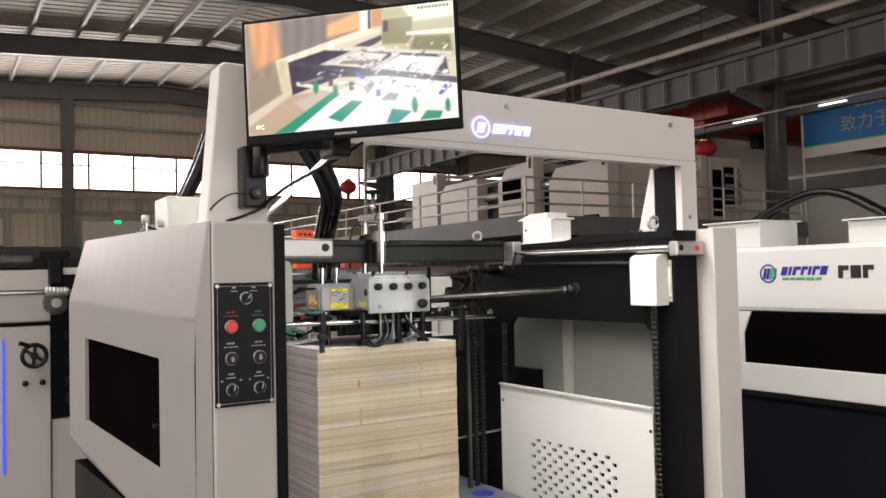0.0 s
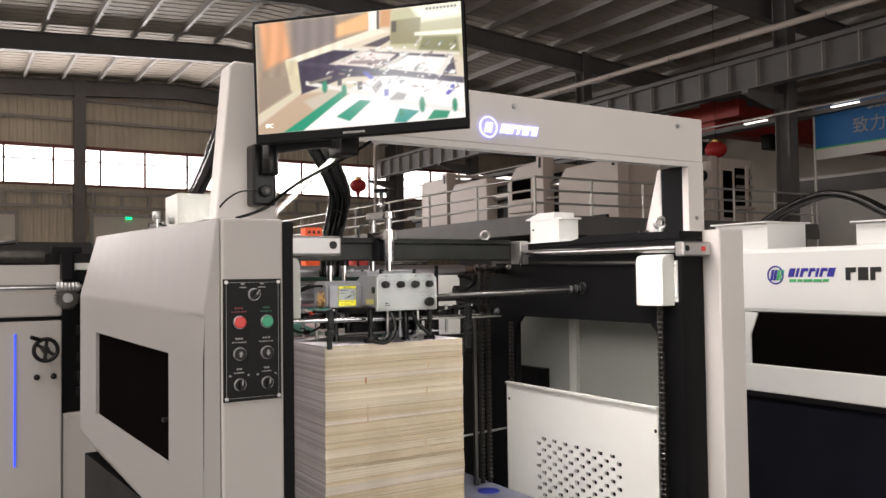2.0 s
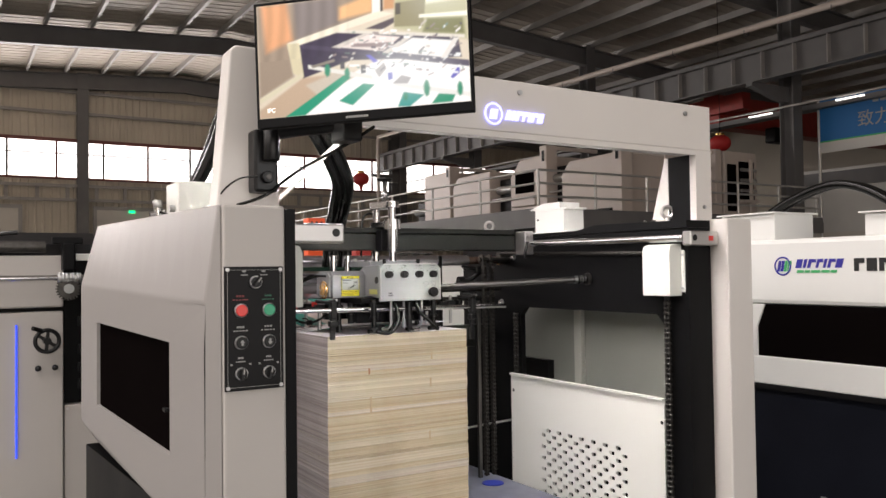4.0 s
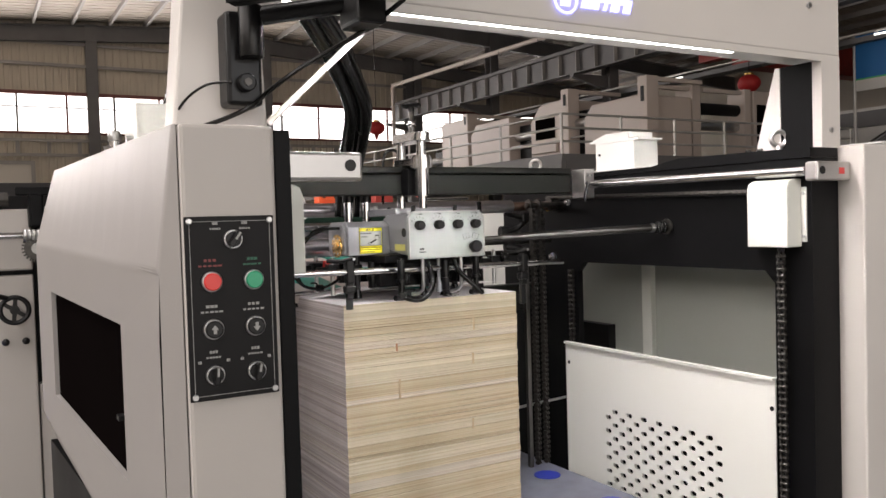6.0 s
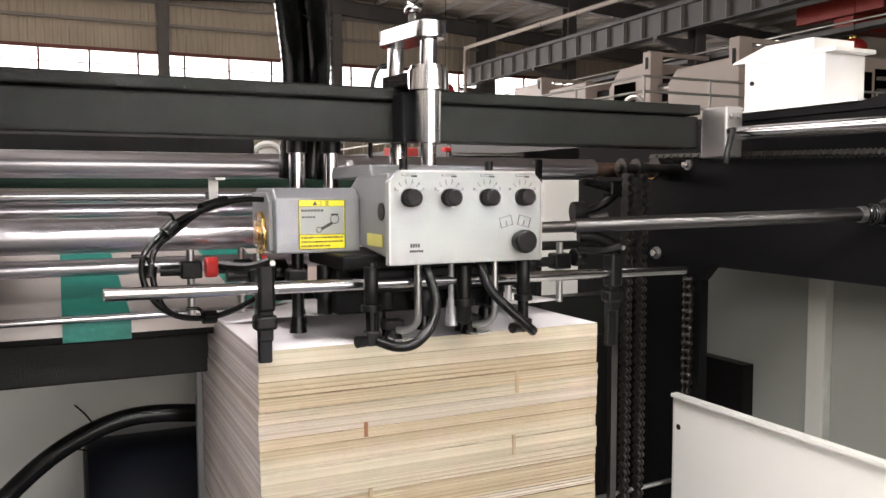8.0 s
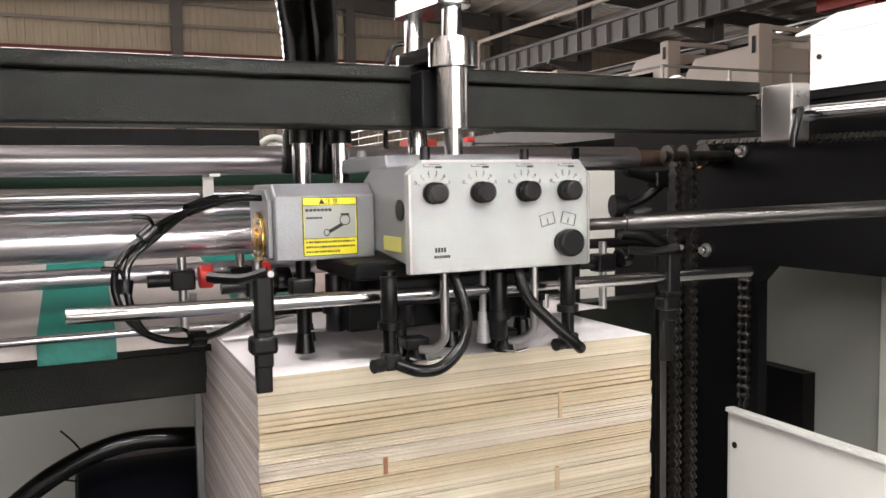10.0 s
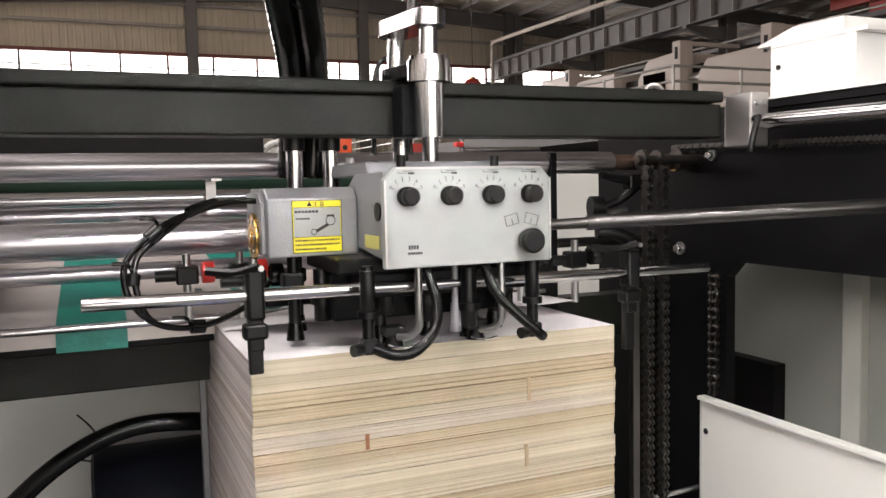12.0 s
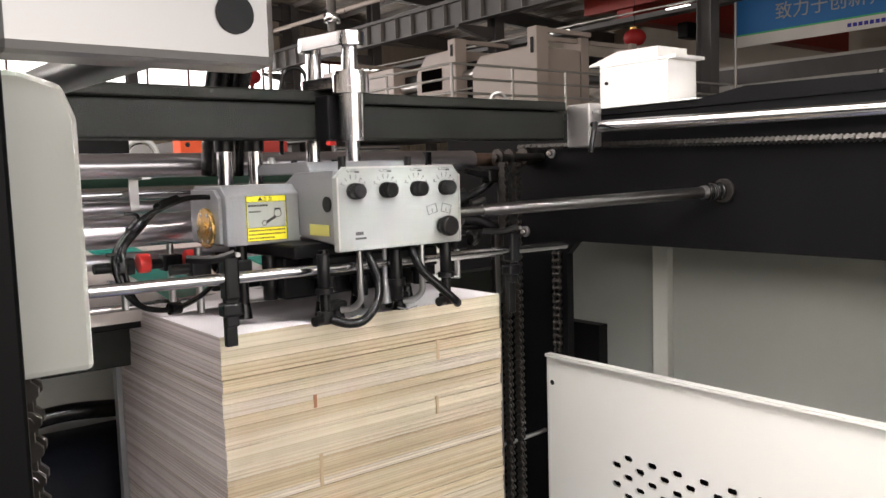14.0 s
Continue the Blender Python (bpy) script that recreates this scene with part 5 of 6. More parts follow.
chain_run(l2, (1.032, 2.15, 0.42), (1.032, 2.15, 1.345), -20)
r2 = thing("lift_chain", (2.298, 2.985, 0.9), "oily roller chain in the frame's rear corner", "chain", "lift chains")
chain_run(r2, (2.297, 2.965, 1.02), (2.297, 2.965, 1.25), 20)
single("guide_bar", S().box(2.132, 2.146, 2.99, 3.004, 0.6, 1.30, 0.001), STEEL_D, (2.14, 3.0, 0.6), "drilled dark steel guide bar beside the chain", "guide bar", "guide bars")
single("stay_rod", S().rod((1.95, 3.02, 0.80), (2.308, 3.02, 0.815), 0.005, 10), STEEL, (2.1, 3.02, 0.8), "thin steel stay rod low beside the pile", "rod")
for y, z, r in ((3.075, 1.288, 0.013), (2.985, 1.47, 0.011), (3.095, 1.46, 0.018)):
    k = thing("frame_bolt", (FX, y, z), "bright hex bolt with washer on the black frame", "bolt", "frame bolts")
    part("washer", S().rod((FX, y, z), (FX - 0.004, y, z), r, 20), BRASS if r > 0.015 else STEEL, k)
    part("head", S().rod((FX - 0.004, y, z), (FX - 0.014, y, z), r * 0.62, 6), CHROME, k)

# ---- rollers and feed table behind the pile ----
ROLL_SPEC = ((3.06, 1.460, 0.0205, ROLLER), (3.13, 1.412, 0.0128, CHROME), (3.14, 1.388, 0.0105, ROLLER), (3.06, 1.352, 0.0265, ROLLER), (3.11, 1.300, 0.0135, ROLLER), (3.20, 1.372, 0.008, STEEL), (3.22, 1.335, 0.012, CHROME), (3.06, 1.226, 0.006, CHROME))
for y, z, r, m_ in ROLL_SPEC:
    k = thing("feed_roller", (1.65, y, z), "polished steel feed roller spanning the machine", "roller", "feed rollers")
    long_ = z > 1.45
    part("barrel", S().rod((1.005, y, z), (2.13 if long_ else 1.97, y, z), r, 28), m_, k)
    part("journal", S().rod((2.13 if long_ else 1.97, y, z), (2.305 if long_ else 1.986, y, z), r * 0.72, 20), COPPER if long_ else STEEL, k)
bpl = thing("bearing_plate", (1.99, 3.2, 1.1), "black bearing plate carrying the feed rollers", "bearing plate")
part("plate", S().box(1.9865, 2.0, 3.035, 3.30, 1.11, 1.478, 0.002), BLACK, bpl)
part("foot", S().box(1.98, 2.06, 3.155, 3.195, 1.10, 1.1095), BLACK, bpl)
for y, z in ((3.09, 1.345), (3.15, 1.305)):
    k = thing("tie_rod", (2.15, y, z), "dark steel tie rod between plate and frame", "rod", "tie rods")
    part("bar", S().rod((2.0005, y, z), (2.309, y, z), 0.0095, 16), STEEL_D, k)
k = thing("feed_roller", (1.65, 3.26, 1.44), "green rubber-covered roller behind the steel ones", "roller", "feed rollers")
part("barrel", S().rod((1.005, 3.26, 1.438), (1.986, 3.26, 1.438), 0.022, 28), mat("dark_green_rubber", (0.012, 0.05, 0.03), 0.5), k)
tb = thing("feed_table", (1.65, 3.4, 1.2), "steel feed table with green transport belts", "feed table")
part("top", S().prism([(3.075, 1.198), (3.075, 1.222), (3.75, 1.302), (3.75, 1.28)], "x", 1.003, 1.985), TABLE, tb)
part("front_beam", S().box(1.003, 2.306, 3.15, 3.2, 1.108, 1.195, 0.003), BLACK_R, tb)
part("front_edge", S().box(1.003, 1.985, 3.085, 3.12, 1.185, 1.2185, 0.002), BLACK, tb)
for x in (1.17, 1.45, 1.72):
    part("belt", S().prism([(3.066, 1.19), (3.066, 1.226), (3.74, 1.3068), (3.74, 1.303), (3.072, 1.2235), (3.072, 1.19)], "x", x, x + 0.098), BELT, tb)
part("hold_down", S().box(1.395, 1.41, 3.095, 3.1, 1.385, 1.445).box(1.395, 1.41, 3.03, 3.1, 1.437, 1.441), ALU, tb)
for x in (1.25, 1.42, 1.60):
    k = thing("wing_clamp", (x, 3.19, 1.392), "small chrome wing clamp on the rod", "clamp", "wing clamps")
    part("collar", S().rod((x - 0.010, 3.2, 1.392), (x + 0.010, 3.2, 1.392), 0.014, 16), CHROME, k)
    part("wing", S().box(x - 0.018, x + 0.016, 3.178, 3.184, 1.40, 1.408, 0.002).rod((x, 3.185, 1.375), (x, 3.185, 1.402), 0.005), CHROME, k)
sheet_ = thing("loose_sheet", (1.5, 3.2, 1.22), "white top sheet lifted off the pile in front", "paper sheet")
s = S()
bm = s.bm
NX, NY = 22, 16
grid = []
for i in range(NX + 1):
    row = []
    for j in range(NY + 1):
        a_ = i / NX
        x = PX0 + 0.002 + (PX1 - PX0 - 0.004) * a_
        ease = min(1.0, a_ / 0.28)
        ease = ease * ease * (3 - 2 * ease)
        y0_ = 2.985 - 0.145 * ease + 0.02 * a_
        y = y0_ + (3.42 - y0_) * j / NY
        lift = 0.003 + 0.030 * ease * (1 - 0.35 * a_) * max(0.35, 1 - j / NY * 1.2) + 0.0016 * math.sin(i * 0.9 + j * 0.3) * ease + 0.010 * max(0, j / NY - 0.35)
        row.append(bm.verts.new((x, y, PZ1 + lift)))
    grid.append(row)
for i in range(NX):
    for j in range(NY):
        bm.faces.new((grid[i][j], grid[i + 1][j], grid[i + 1][j + 1], grid[i][j + 1])).smooth = True
sh_o = part("sheet", s, PAPER, sheet_)
md = sh_o.modifiers.new("thick", "SOLIDIFY")
md.thickness = 0.0008
single("side_guide", S().box(1.384, 1.3945, 3.205, 3.225, 0.62, 1.255, 0.001), ALU_P, (1.39, 3.215, 0.62), "thin pale upright guide strip at the pile's corner", "side guide")

# pallet, lift platform
pl = thing("pallet", (1.66, 2.95, 0.5), "grey-blue plastic pallet with round blue inserts", "pallet")
part("deck", S().box(1.22, 2.22, 2.42, 3.3, 0.56, 0.612, 0.006), PALLET, pl)
for x in (1.30, 1.72, 2.10):
    part("runner", S().box(x - 0.05, x + 0.05, 2.44, 3.28, 0.47, 0.559, 0.004), PALLET, pl)
for x, y in ((2.13, 2.90), (2.13, 2.60), (1.98, 2.52), (1.3, 2.6), (1.6, 2.52)):
    part("insert", S().rod((x, y, 0.611), (x, y, 0.6145), 0.042, 28, bev=0.001), BLUE, pl)
lp = thing("lift_platform", (1.66, 2.9, 0), "black steel lift platform under the pallet", "lift platform")
part("frame", S().box(1.02, 2.3, 2.45, 3.3, 0.40, 0.469, 0.004), BLACK, lp)
for x in (1.1, 2.2):
    for y in (2.52, 3.2):
        part("leg", S().box(x - 0.03, x + 0.03, y - 0.03, y + 0.03, 0, 0.399), BLACK, lp)

# inside, below the feed table
single("lining_panel", S().box(1.003, 2.3, 3.62, 3.66, 0, 1.27), GUARD, (1.65, 3.64, 0), "pale sheet metal panel below the feed table", "machine panel")
hs = thing("floor_hose", (1.2, 3.35, 0.9), "thick black hose looping under the feed table", "hose")
part("loop", S().tube([(1.02, 3.28, 0.84), (1.07, 3.3, 0.885), (1.12, 3.3, 0.93), (1.171, 3.3, 0.965), (1.233, 3.3, 0.993), (1.296, 3.3, 1.005), (1.38, 3.3, 1.0), (1.50, 3.34, 0.97), (1.58, 3.4, 0.90)], 0.017, 12), RUBBER, hs)
part("second_loop", S().tube([(1.06, 3.36, 0.6), (1.15, 3.38, 0.74), (1.28, 3.38, 0.82), (1.42, 3.38, 0.84)], 0.014, 12), RUBBER, hs)
dr = thing("blower", (1.36, 3.47, 0.0), "dark rounded blower housing under the table", "blower")
part("housing", S().rod((1.2, 3.47, 0.78), (1.56, 3.47, 0.78), 0.14, 32, bev=0.02), NAVY, dr)
part("stand", S().box(1.24, 1.52, 3.4, 3.54, 0, 0.66), NAVY, dr)
s = S()
for a, b in (((1.185, 3.31, 1.035), (1.222, 3.31, 0.985)), ((1.145, 3.31, 0.955), (1.205, 3.31, 0.948))):
    s.tube([a, ((a[0] + b[0]) / 2, a[1], (a[2] + b[2]) / 2 + 0.004), b], 0.0016, 6)
part("tie_tail", s, RUBBER, hs)

# hoses over the arch
hh_ = thing("overhead_hose", (1.6, 3.1, 1.55), "pair of thick black hoses arching behind the arch", "hose")
for o, back in ((0.002, 0.0), (0.038, 0.044)):
    run = [(1.510 + o, 3.02, 1.44), (1.514 + o, 3.0, 1.57), (1.479 + o, 2.88, 1.64), (1.419 + o, 2.72, 1.705), (1.31 + o, 2.55, 1.765), (1.20 + o, 2.40, 1.815), (1.10 + o, 2.31 + back * 0.5, 1.87)]
    run += [(1.045, 2.34 + back, 1.91), (1.013, 2.5 + back, 1.876), (1.023, 2.7 + back, 1.79), (1.028, 2.9 + back, 1.708), (0.99, 3.05 + back, 1.60), (0.945, 3.10 + back, 1.53)]
    part("hose", S().tube(run, 0.0195, 14, 16, 0.03), RUBBER, hh_)
single("diagonal_brace", S().obox((1.165, 2.28, 1.70), (0.285, 0.003, 0.012), (0, -43, 0)), GREY_D, (1.165, 2.28, 1.6), "pale flat diagonal brace below the arch", "brace")
single("thin_cable", S().tube([(1.66, 3.05, 1.45), (1.665, 3.05, 1.60), (1.69, 3.05, 1.635), (1.72, 3.05, 1.61), (1.725, 3.05, 1.45)], 0.004, 8), RUBBER, (1.69, 3.05, 1.55), "thin black cable arching over the crossbar", "cable")
# things on the cabinet's top
bx = thing("terminal_box", (0.935, 2.62, 1.55), "small off-white terminal box on the cabinet", "metal box")
part("body", S().box(0.886, 0.984, 2.56, 2.70, 1.545, 1.672, 0.004), CREAM, bx)
part("gland", S().rod((0.886, 2.6, 1.60), (0.872, 2.6, 1.60), 0.010, 12), STEEL, bx)
for x, y in ((0.868, 2.72), (0.88, 2.78)):
    k = thing("air_fitting", (x, y, 1.55), "chrome air fitting with thin hoses on the cabinet", "air fitting", "air fittings")
    part("body", S().rod((x, y, 1.54), (x, y, 1.61), 0.011, 14).rod((x - 0.022, y, 1.59), (x + 0.02, y, 1.60), 0.009, 12), CHROME, k)
    part("knob", S().rod((x, y, 1.61), (x, y, 1.632), 0.013, 14, bev=0.002), STEEL, k)
    part("tube", S().tube([(x, y, 1.60), (x + 0.02, y - 0.06, 1.585), (x + 0.01, y - 0.16, 1.572), (x + 0.04, y - 0.3, 1.568)], 0.003, 8), RUBBER, k)
single("plastic_bag", S().obox((0.85, 3.36, 1.532), (0.05, 0.13, 0.016), (8, 12, 20), 0.006).obox((0.84, 3.31, 1.536), (0.04, 0.06, 0.012), (-12, 8, -30), 0.005), WHITE, (0.85, 3.35, 1.53), "crumpled white plastic wrap on the cabinet", "plastic wrap")

# ---- laminating unit behind ----
lu = thing("laminating_unit", (0.72, 4.3, 0), "grey machine unit with handwheel and blue light strip", "machine unit")
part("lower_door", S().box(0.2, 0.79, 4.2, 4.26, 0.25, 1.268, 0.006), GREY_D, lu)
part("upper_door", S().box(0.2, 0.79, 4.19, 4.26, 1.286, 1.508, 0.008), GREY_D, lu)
part("side_column", S().box(0.795, 0.99, 4.24, 4.268, 0.868, 1.5), BLACK, lu)
part("lower_side_panel", S().box(0.795, 0.99, 4.215, 4.268, 0.25, 0.861, 0.004), GREY_D, lu)
part("panel_screw", S().rod((0.807, 4.215, 0.845), (0.807, 4.211, 0.845), 0.006, 10), STEEL, lu)
part("shelf_bar", S().box(0.83, 1.0, 4.16, 4.2, 1.485, 1.515, 0.004), GUARD, lu)
for z in (1.22, 1.10, 1.02, 0.95):
    part("valve_block", S().box(0.85, 0.90, 4.2, 4.239, z - 0.02, z + 0.02, 0.004), SATIN, lu)
part("carcass", S().box(0.2, 2.45, 4.27, 6.2, 0.0, 1.46), SATIN, lu)
part("skirt", S().box(0.2, 0.9, 4.205, 4.266, 0.02, 0.24), NAVY, lu)
part("led_line", S().box(0.606, 0.612, 4.192, 4.1995, 0.66, 1.215), LEDB, lu, "glowing blue light strip")
hwl = part("handwheel", S().ring((0.722, 4.15, 1.146), (0, 1, 0), 0.046, 0.0085, 28, 10), PLASTIC, lu, "black handwheel")
part("spokes", S().obox((0.722, 4.15, 1.146), (0.088, 0.009, 0.014), (0, 35, 0)).obox((0.722, 4.15, 1.146), (0.088, 0.009, 0.014), (0, 95, 0)).rod((0.722, 4.14, 1.146), (0.722, 4.2, 1.146), 0.016), PLASTIC, hwl)
part("crank_grip", S().rod((0.70, 4.15, 1.19), (0.665, 4.13, 1.203), 0.009), PLASTIC, hwl)
for x, z in ((0.69, 1.03), (0.755, 1.03)):
    part("door_knob", S().ball((x, 4.175, z), 0.013).rod((x, 4.18, z), (x, 4.2, z), 0.007), PLASTIC, lu)
part("worm_shaft", S().rod((0.2, 4.13, 1.412), (0.86, 4.13, 1.412), 0.012, 16), CHROME, lu)
s = S().rod((0.802, 4.12, 1.365), (0.802, 4.15, 1.365), 0.042, 24)
for k in range(24):
    a = k * math.pi / 12
    s.obox((0.802 + 0.045 * math.cos(a), 4.135, 1.365 + 0.045 * math.sin(a)), (0.010, 0.028, 0.005), (0, -math.degrees(a), 0))
part("worm_gear", s, CHAIN, lu)
part("gear_hub", S().rod((0.802, 4.10, 1.365), (0.802, 4.12, 1.365), 0.02, 16), STEEL, lu)
part("worm", S().rod((0.76, 4.13, 1.412), (0.85, 4.13, 1.412), 0.02, 16), STEEL, lu)
for k in range(6):
    part("worm_thread", S().ring((0.765 + k * 0.014, 4.13, 1.412), (1, 0.15, 0), 0.02, 0.004, 18, 6), STEEL, lu)
part("lever_block", S().box(0.78, 0.83, 4.12, 4.2, 1.44, 1.56, 0.008).box(0.74, 0.86, 4.13, 4.17, 1.555, 1.585, 0.005), BLACK, lu)
part("top_roll", S().rod((0.2, 4.2, 1.545), (0.72, 4.2, 1.545), 0.025, 20), CHAIN, lu)
part("top_plate", S().prism([(4.3, 1.46), (4.3, 1.56), (4.5, 1.62), (5.2, 1.62), (5.2, 1.46)], "x", 0.3, 0.95), SATIN, lu)
part("lock_lever", S().tube([(0.5, 4.3, 1.58), (0.55, 4.28, 1.60), (0.62, 4.27, 1.61)], 0.01, 8), PLASTIC, lu)
part("cover_plate", S().box(1.0, 1.62, 3.78, 3.86, 1.30, 1.555, 0.004), SATIN, lu)
rw = thing("rear_fan", (1.68, 3.86, 1.48), "small white round fan guard behind the rollers", "fan")
part("rim", S().ring((1.668, 3.84, 1.50), (0, 1, 0), 0.042, 0.007, 24, 8), WHITE, rw)
part("web", S().rod((1.668, 3.84, 1.50), (1.668, 3.85, 1.50), 0.03, 24).box(1.65, 1.69, 3.83, 3.87, 1.455, 1.5), ALU, rw)
ob_ = thing("orange_box", (1.83, 3.9, 1.46), "bright orange plastic junction box", "junction box")
part("shell", S().box(1.785, 1.872, 3.87, 3.93, 1.455, 1.672, 0.004), ORANGE, ob_)
for x, z in ((1.805, 1.65), (1.828, 1.65), (1.852, 1.65), (1.805, 1.53), (1.852, 1.53), (1.852, 1.49)):
    part("knockout", S().rod((x, 3.8695, z), (x, 3.8725, z), 0.007), PLASTIC, ob_)
single("red_box", S().box(2.02, 2.1, 3.85, 3.92, 1.44, 1.54, 0.004), REDP, (2.06, 3.88, 1.44), "dull red box behind the rollers", "box")
pv = thing("air_pipe", (2.1, 3.4, 1.5), "bent chrome air pipe with a red valve", "pipe")
part("pipe", S().tube([(1.96, 3.36, 1.455), (1.96, 3.36, 1.49), (1.965, 3.36, 1.497), (1.98, 3.36, 1.498), (2.12, 3.36, 1.499), (2.15, 3.36, 1.499)], 0.006, 10), CHROME, pv)
part("valve", S().box(1.945, 1.962, 3.35, 3.37, 1.505, 1.515, 0.002), RED, pv)
part("stub", S().rod((1.96, 3.36, 1.49), (1.96, 3.36, 1.525), 0.006), CHROME, pv)
gr = thing("pinch_wheel", (2.0, 2.98, 1.38), "dark grey pinch wheel beside the chain", "pinch wheel")
part("wheel", S().rod((2.105, 3.09, 1.376), (2.13, 3.085, 1.376), 0.021, 24, bev=0.002), SATIN, gr)
part("arm", S().tube([(2.13, 3.088, 1.376), (2.17, 3.08, 1.39), (2.20, 3.06, 1.42)], 0.0085, 10), PLASTIC, gr)
part("lever", S().rod((2.09, 3.03, 1.436), (2.16, 3.04, 1.424), 0.0065, 12, 0.009), PLASTIC, gr)
part("knuckle", S().box(2.155, 2.195, 3.03, 3.06, 1.408, 1.438, 0.004), PLASTIC, gr)
part("eyelet", S().ring((2.205, 3.04, 1.392), (0.45, -0.85, 0), 0.0105, 0.0035, 20, 8), CHROME, gr)
part("spring", S().rod((2.135, 3.07, 1.362), (2.175, 3.07, 1.370), 0.006, 12), STEEL, gr)
part("lower_arm", S().tube([(2.10, 3.06, 1.33), (2.14, 3.05, 1.325), (2.19, 3.04, 1.295), (2.205, 3.04, 1.255)], 0.013, 10), PLASTIC, gr)
part("strut", S().rod((2.19, 3.03, 1.25), (2.19, 3.03, 1.43), 0.008), CHAIN, gr)
bp_ = thing("white_side_panel", (2.62, 3.9, 0), "white painted panel of the next unit behind the frame", "machine panel")
part("face", S().box(2.335, 3.05, 3.86, 3.9, 0.0, 1.47, 0.006), GUARD, bp_)
part("return", S().box(2.335, 2.36, 3.9005, 4.24, 0.0, 1.47, 0.004), GUARD, bp_)

# ---- neighbouring machine ----
nm = thing("neighbour_machine", (3.6, 1.6, 0), "white panelled machine with a dark window and navy base", "machine")
NX_ = 3.37
NY0, NY1 = -0.8, 3.4
part("upper_panel", S().box(NX_, NX_ + 0.9, NY0, NY1, 1.258, 1.535, 0.02), WHITE, nm)
part("lower_panel", S().box(NX_ + 0.002, NX_ + 0.9, NY0, NY1, 0.915, 1.034, 0.006), WHITE, nm)
part("end_panel", S().prism([(2.62, 1.258), (NY1, 1.258), (NY1, 1.034), (2.66, 1.034), (2.66, 1.16)], "x", NX_ + 0.003, NX_ + 0.3), WHITE, nm)
part("smoked_window", S().box(NX_ + 0.012, NX_ + 0.6, NY0, 2.66, 1.034, 1.258), TINTED, nm, "long smoked dark window")
part("base", S().box(NX_ + 0.02, NX_ + 0.9, NY0, NY1, 0.0, 0.913), NAVY, nm, "dark navy base panel")
part("base_lip", S().box(NX_ + 0.005, NX_ + 0.02, NY0, NY1, 0.893, 0.9135), SATIN, nm)
for k in range(6):
    part("vent_slot", S().box(NX_ + 0.018, NX_ + 0.0195, 2.36 - k * 0.05, 2.385 - k * 0.05, 0.475, 0.485), PRINT, nm)
for y0, y1, z1 in ((2.579, 2.858, 1.649), (1.957, 2.177, 1.623)):
    k = part("top_box", S().box(NX_ + 0.03, NX_ + 0.3, y0, y1, 1.535, z1, 0.004), WHITE, nm)
    part("box_lid", S().box(NX_ + 0.01, NX_ + 0.32, y0 - 0.012, y1 + 0.012, z1, z1 + 0.006), WHITE, k)
part("mark_ring", S().ring((NX_ - 0.001, 2.522, 1.4205), (1, 0, 0), 0.037, 0.0035, 28, 6), LOGO_B, nm)


def side_bars(y0, z0, h, widths, gap, lean, material, name="mark_bar"):
    y = y0
    for w, cut in widths:
        k = lean * h
        pts = [(y, z0), (y - w, z0), (y - w - k, z0 + h), (y - k, z0 + h)] if not cut else [(y, z0), (y - w * 0.45, z0), (y - w * 0.45 - k * 0.6, z0 + h * 0.62), (y - w - k, z0 + h * 0.62), (y - w - k, z0 + h), (y - k, z0 + h)]
        part(name, S().prism(pts, "x", NX_ - 0.003, NX_ + 0.001), material, nm)
        y -= w + gap


side_bars(2.548, 1.398, 0.045, ((0.012, 0), (0.012, 0)), 0.004, 0.2, LOGO_B)
side_bars(2.517, 1.398, 0.045, ((0.012, 0), (0.012, 1)), 0.004, 0.2, LOGO_G)
side_bars(2.462, 1.412, 0.036, ((0.026, 0), (0.012, 0), (0.03, 1), (0.024, 1), (0.011, 0), (0.026, 1), (0.028, 0)), 0.008, 0.3, LOGO_B)
side_bars(2.455, 1.392, 0.011, ((0.03, 0), (0.022, 0), (0.04, 0), (0.035, 0), (0.025, 0)), 0.006, 0.2, LOGO_G, "print_bar")
side_bars(2.205, 1.398, 0.05, ((0.042, 1), (0.04, 0), (0.042, 1)), 0.009, 0.0, INK)
hz = thing("neighbour_hose", (3.55, 2.2, 1.6), "two dark hoses arching over the neighbouring machine", "hose")
for o in (0, 0.035):
    part("hose", S().tube([(3.5 + o, 2.788, 1.592), (3.5 + o, 2.725, 1.628), (3.5 + o, 2.574, 1.705), (3.5 + o, 2.435, 1.749), (3.5 + o, 2.334, 1.755), (3.5 + o, 2.234, 1.727), (3.5 + o, 2.142, 1.675), (3.5 + o, 2.081, 1.630), (3.5 + o, 2.021, 1.50)], 0.0175, 12), RUBBER, hz)

# ---- mezzanine with machines ----
mz = thing("mezzanine", (16, 20, 0), "grey steel mezzanine deck with a galvanised railing", "mezzanine")
MX, MY, DZ = 11.1, 14.0, 2.72
part("deck", S().box(MX, 21.0, MY, 36.0, DZ - 0.12, DZ), HSTEEL, mz)
part("edge_beam", S().box(MX - 0.02, MX + 0.1, MY, 36.0, DZ - 0.42, DZ - 0.121), HSTEEL, mz)
part("edge_beam", S().box(MX + 0.1, 21.0, MY - 0.02, MY + 0.1, DZ - 0.42, DZ - 0.121), HSTEEL, mz)
for x in (11.4, 16.0, 20.6):
    for y in (14.3, 21.0, 28.0, 35.0):
        part("post", S().box(x - 0.12, x + 0.12, y - 0.12, y + 0.12, 0, DZ - 0.421), HSTEEL, mz)
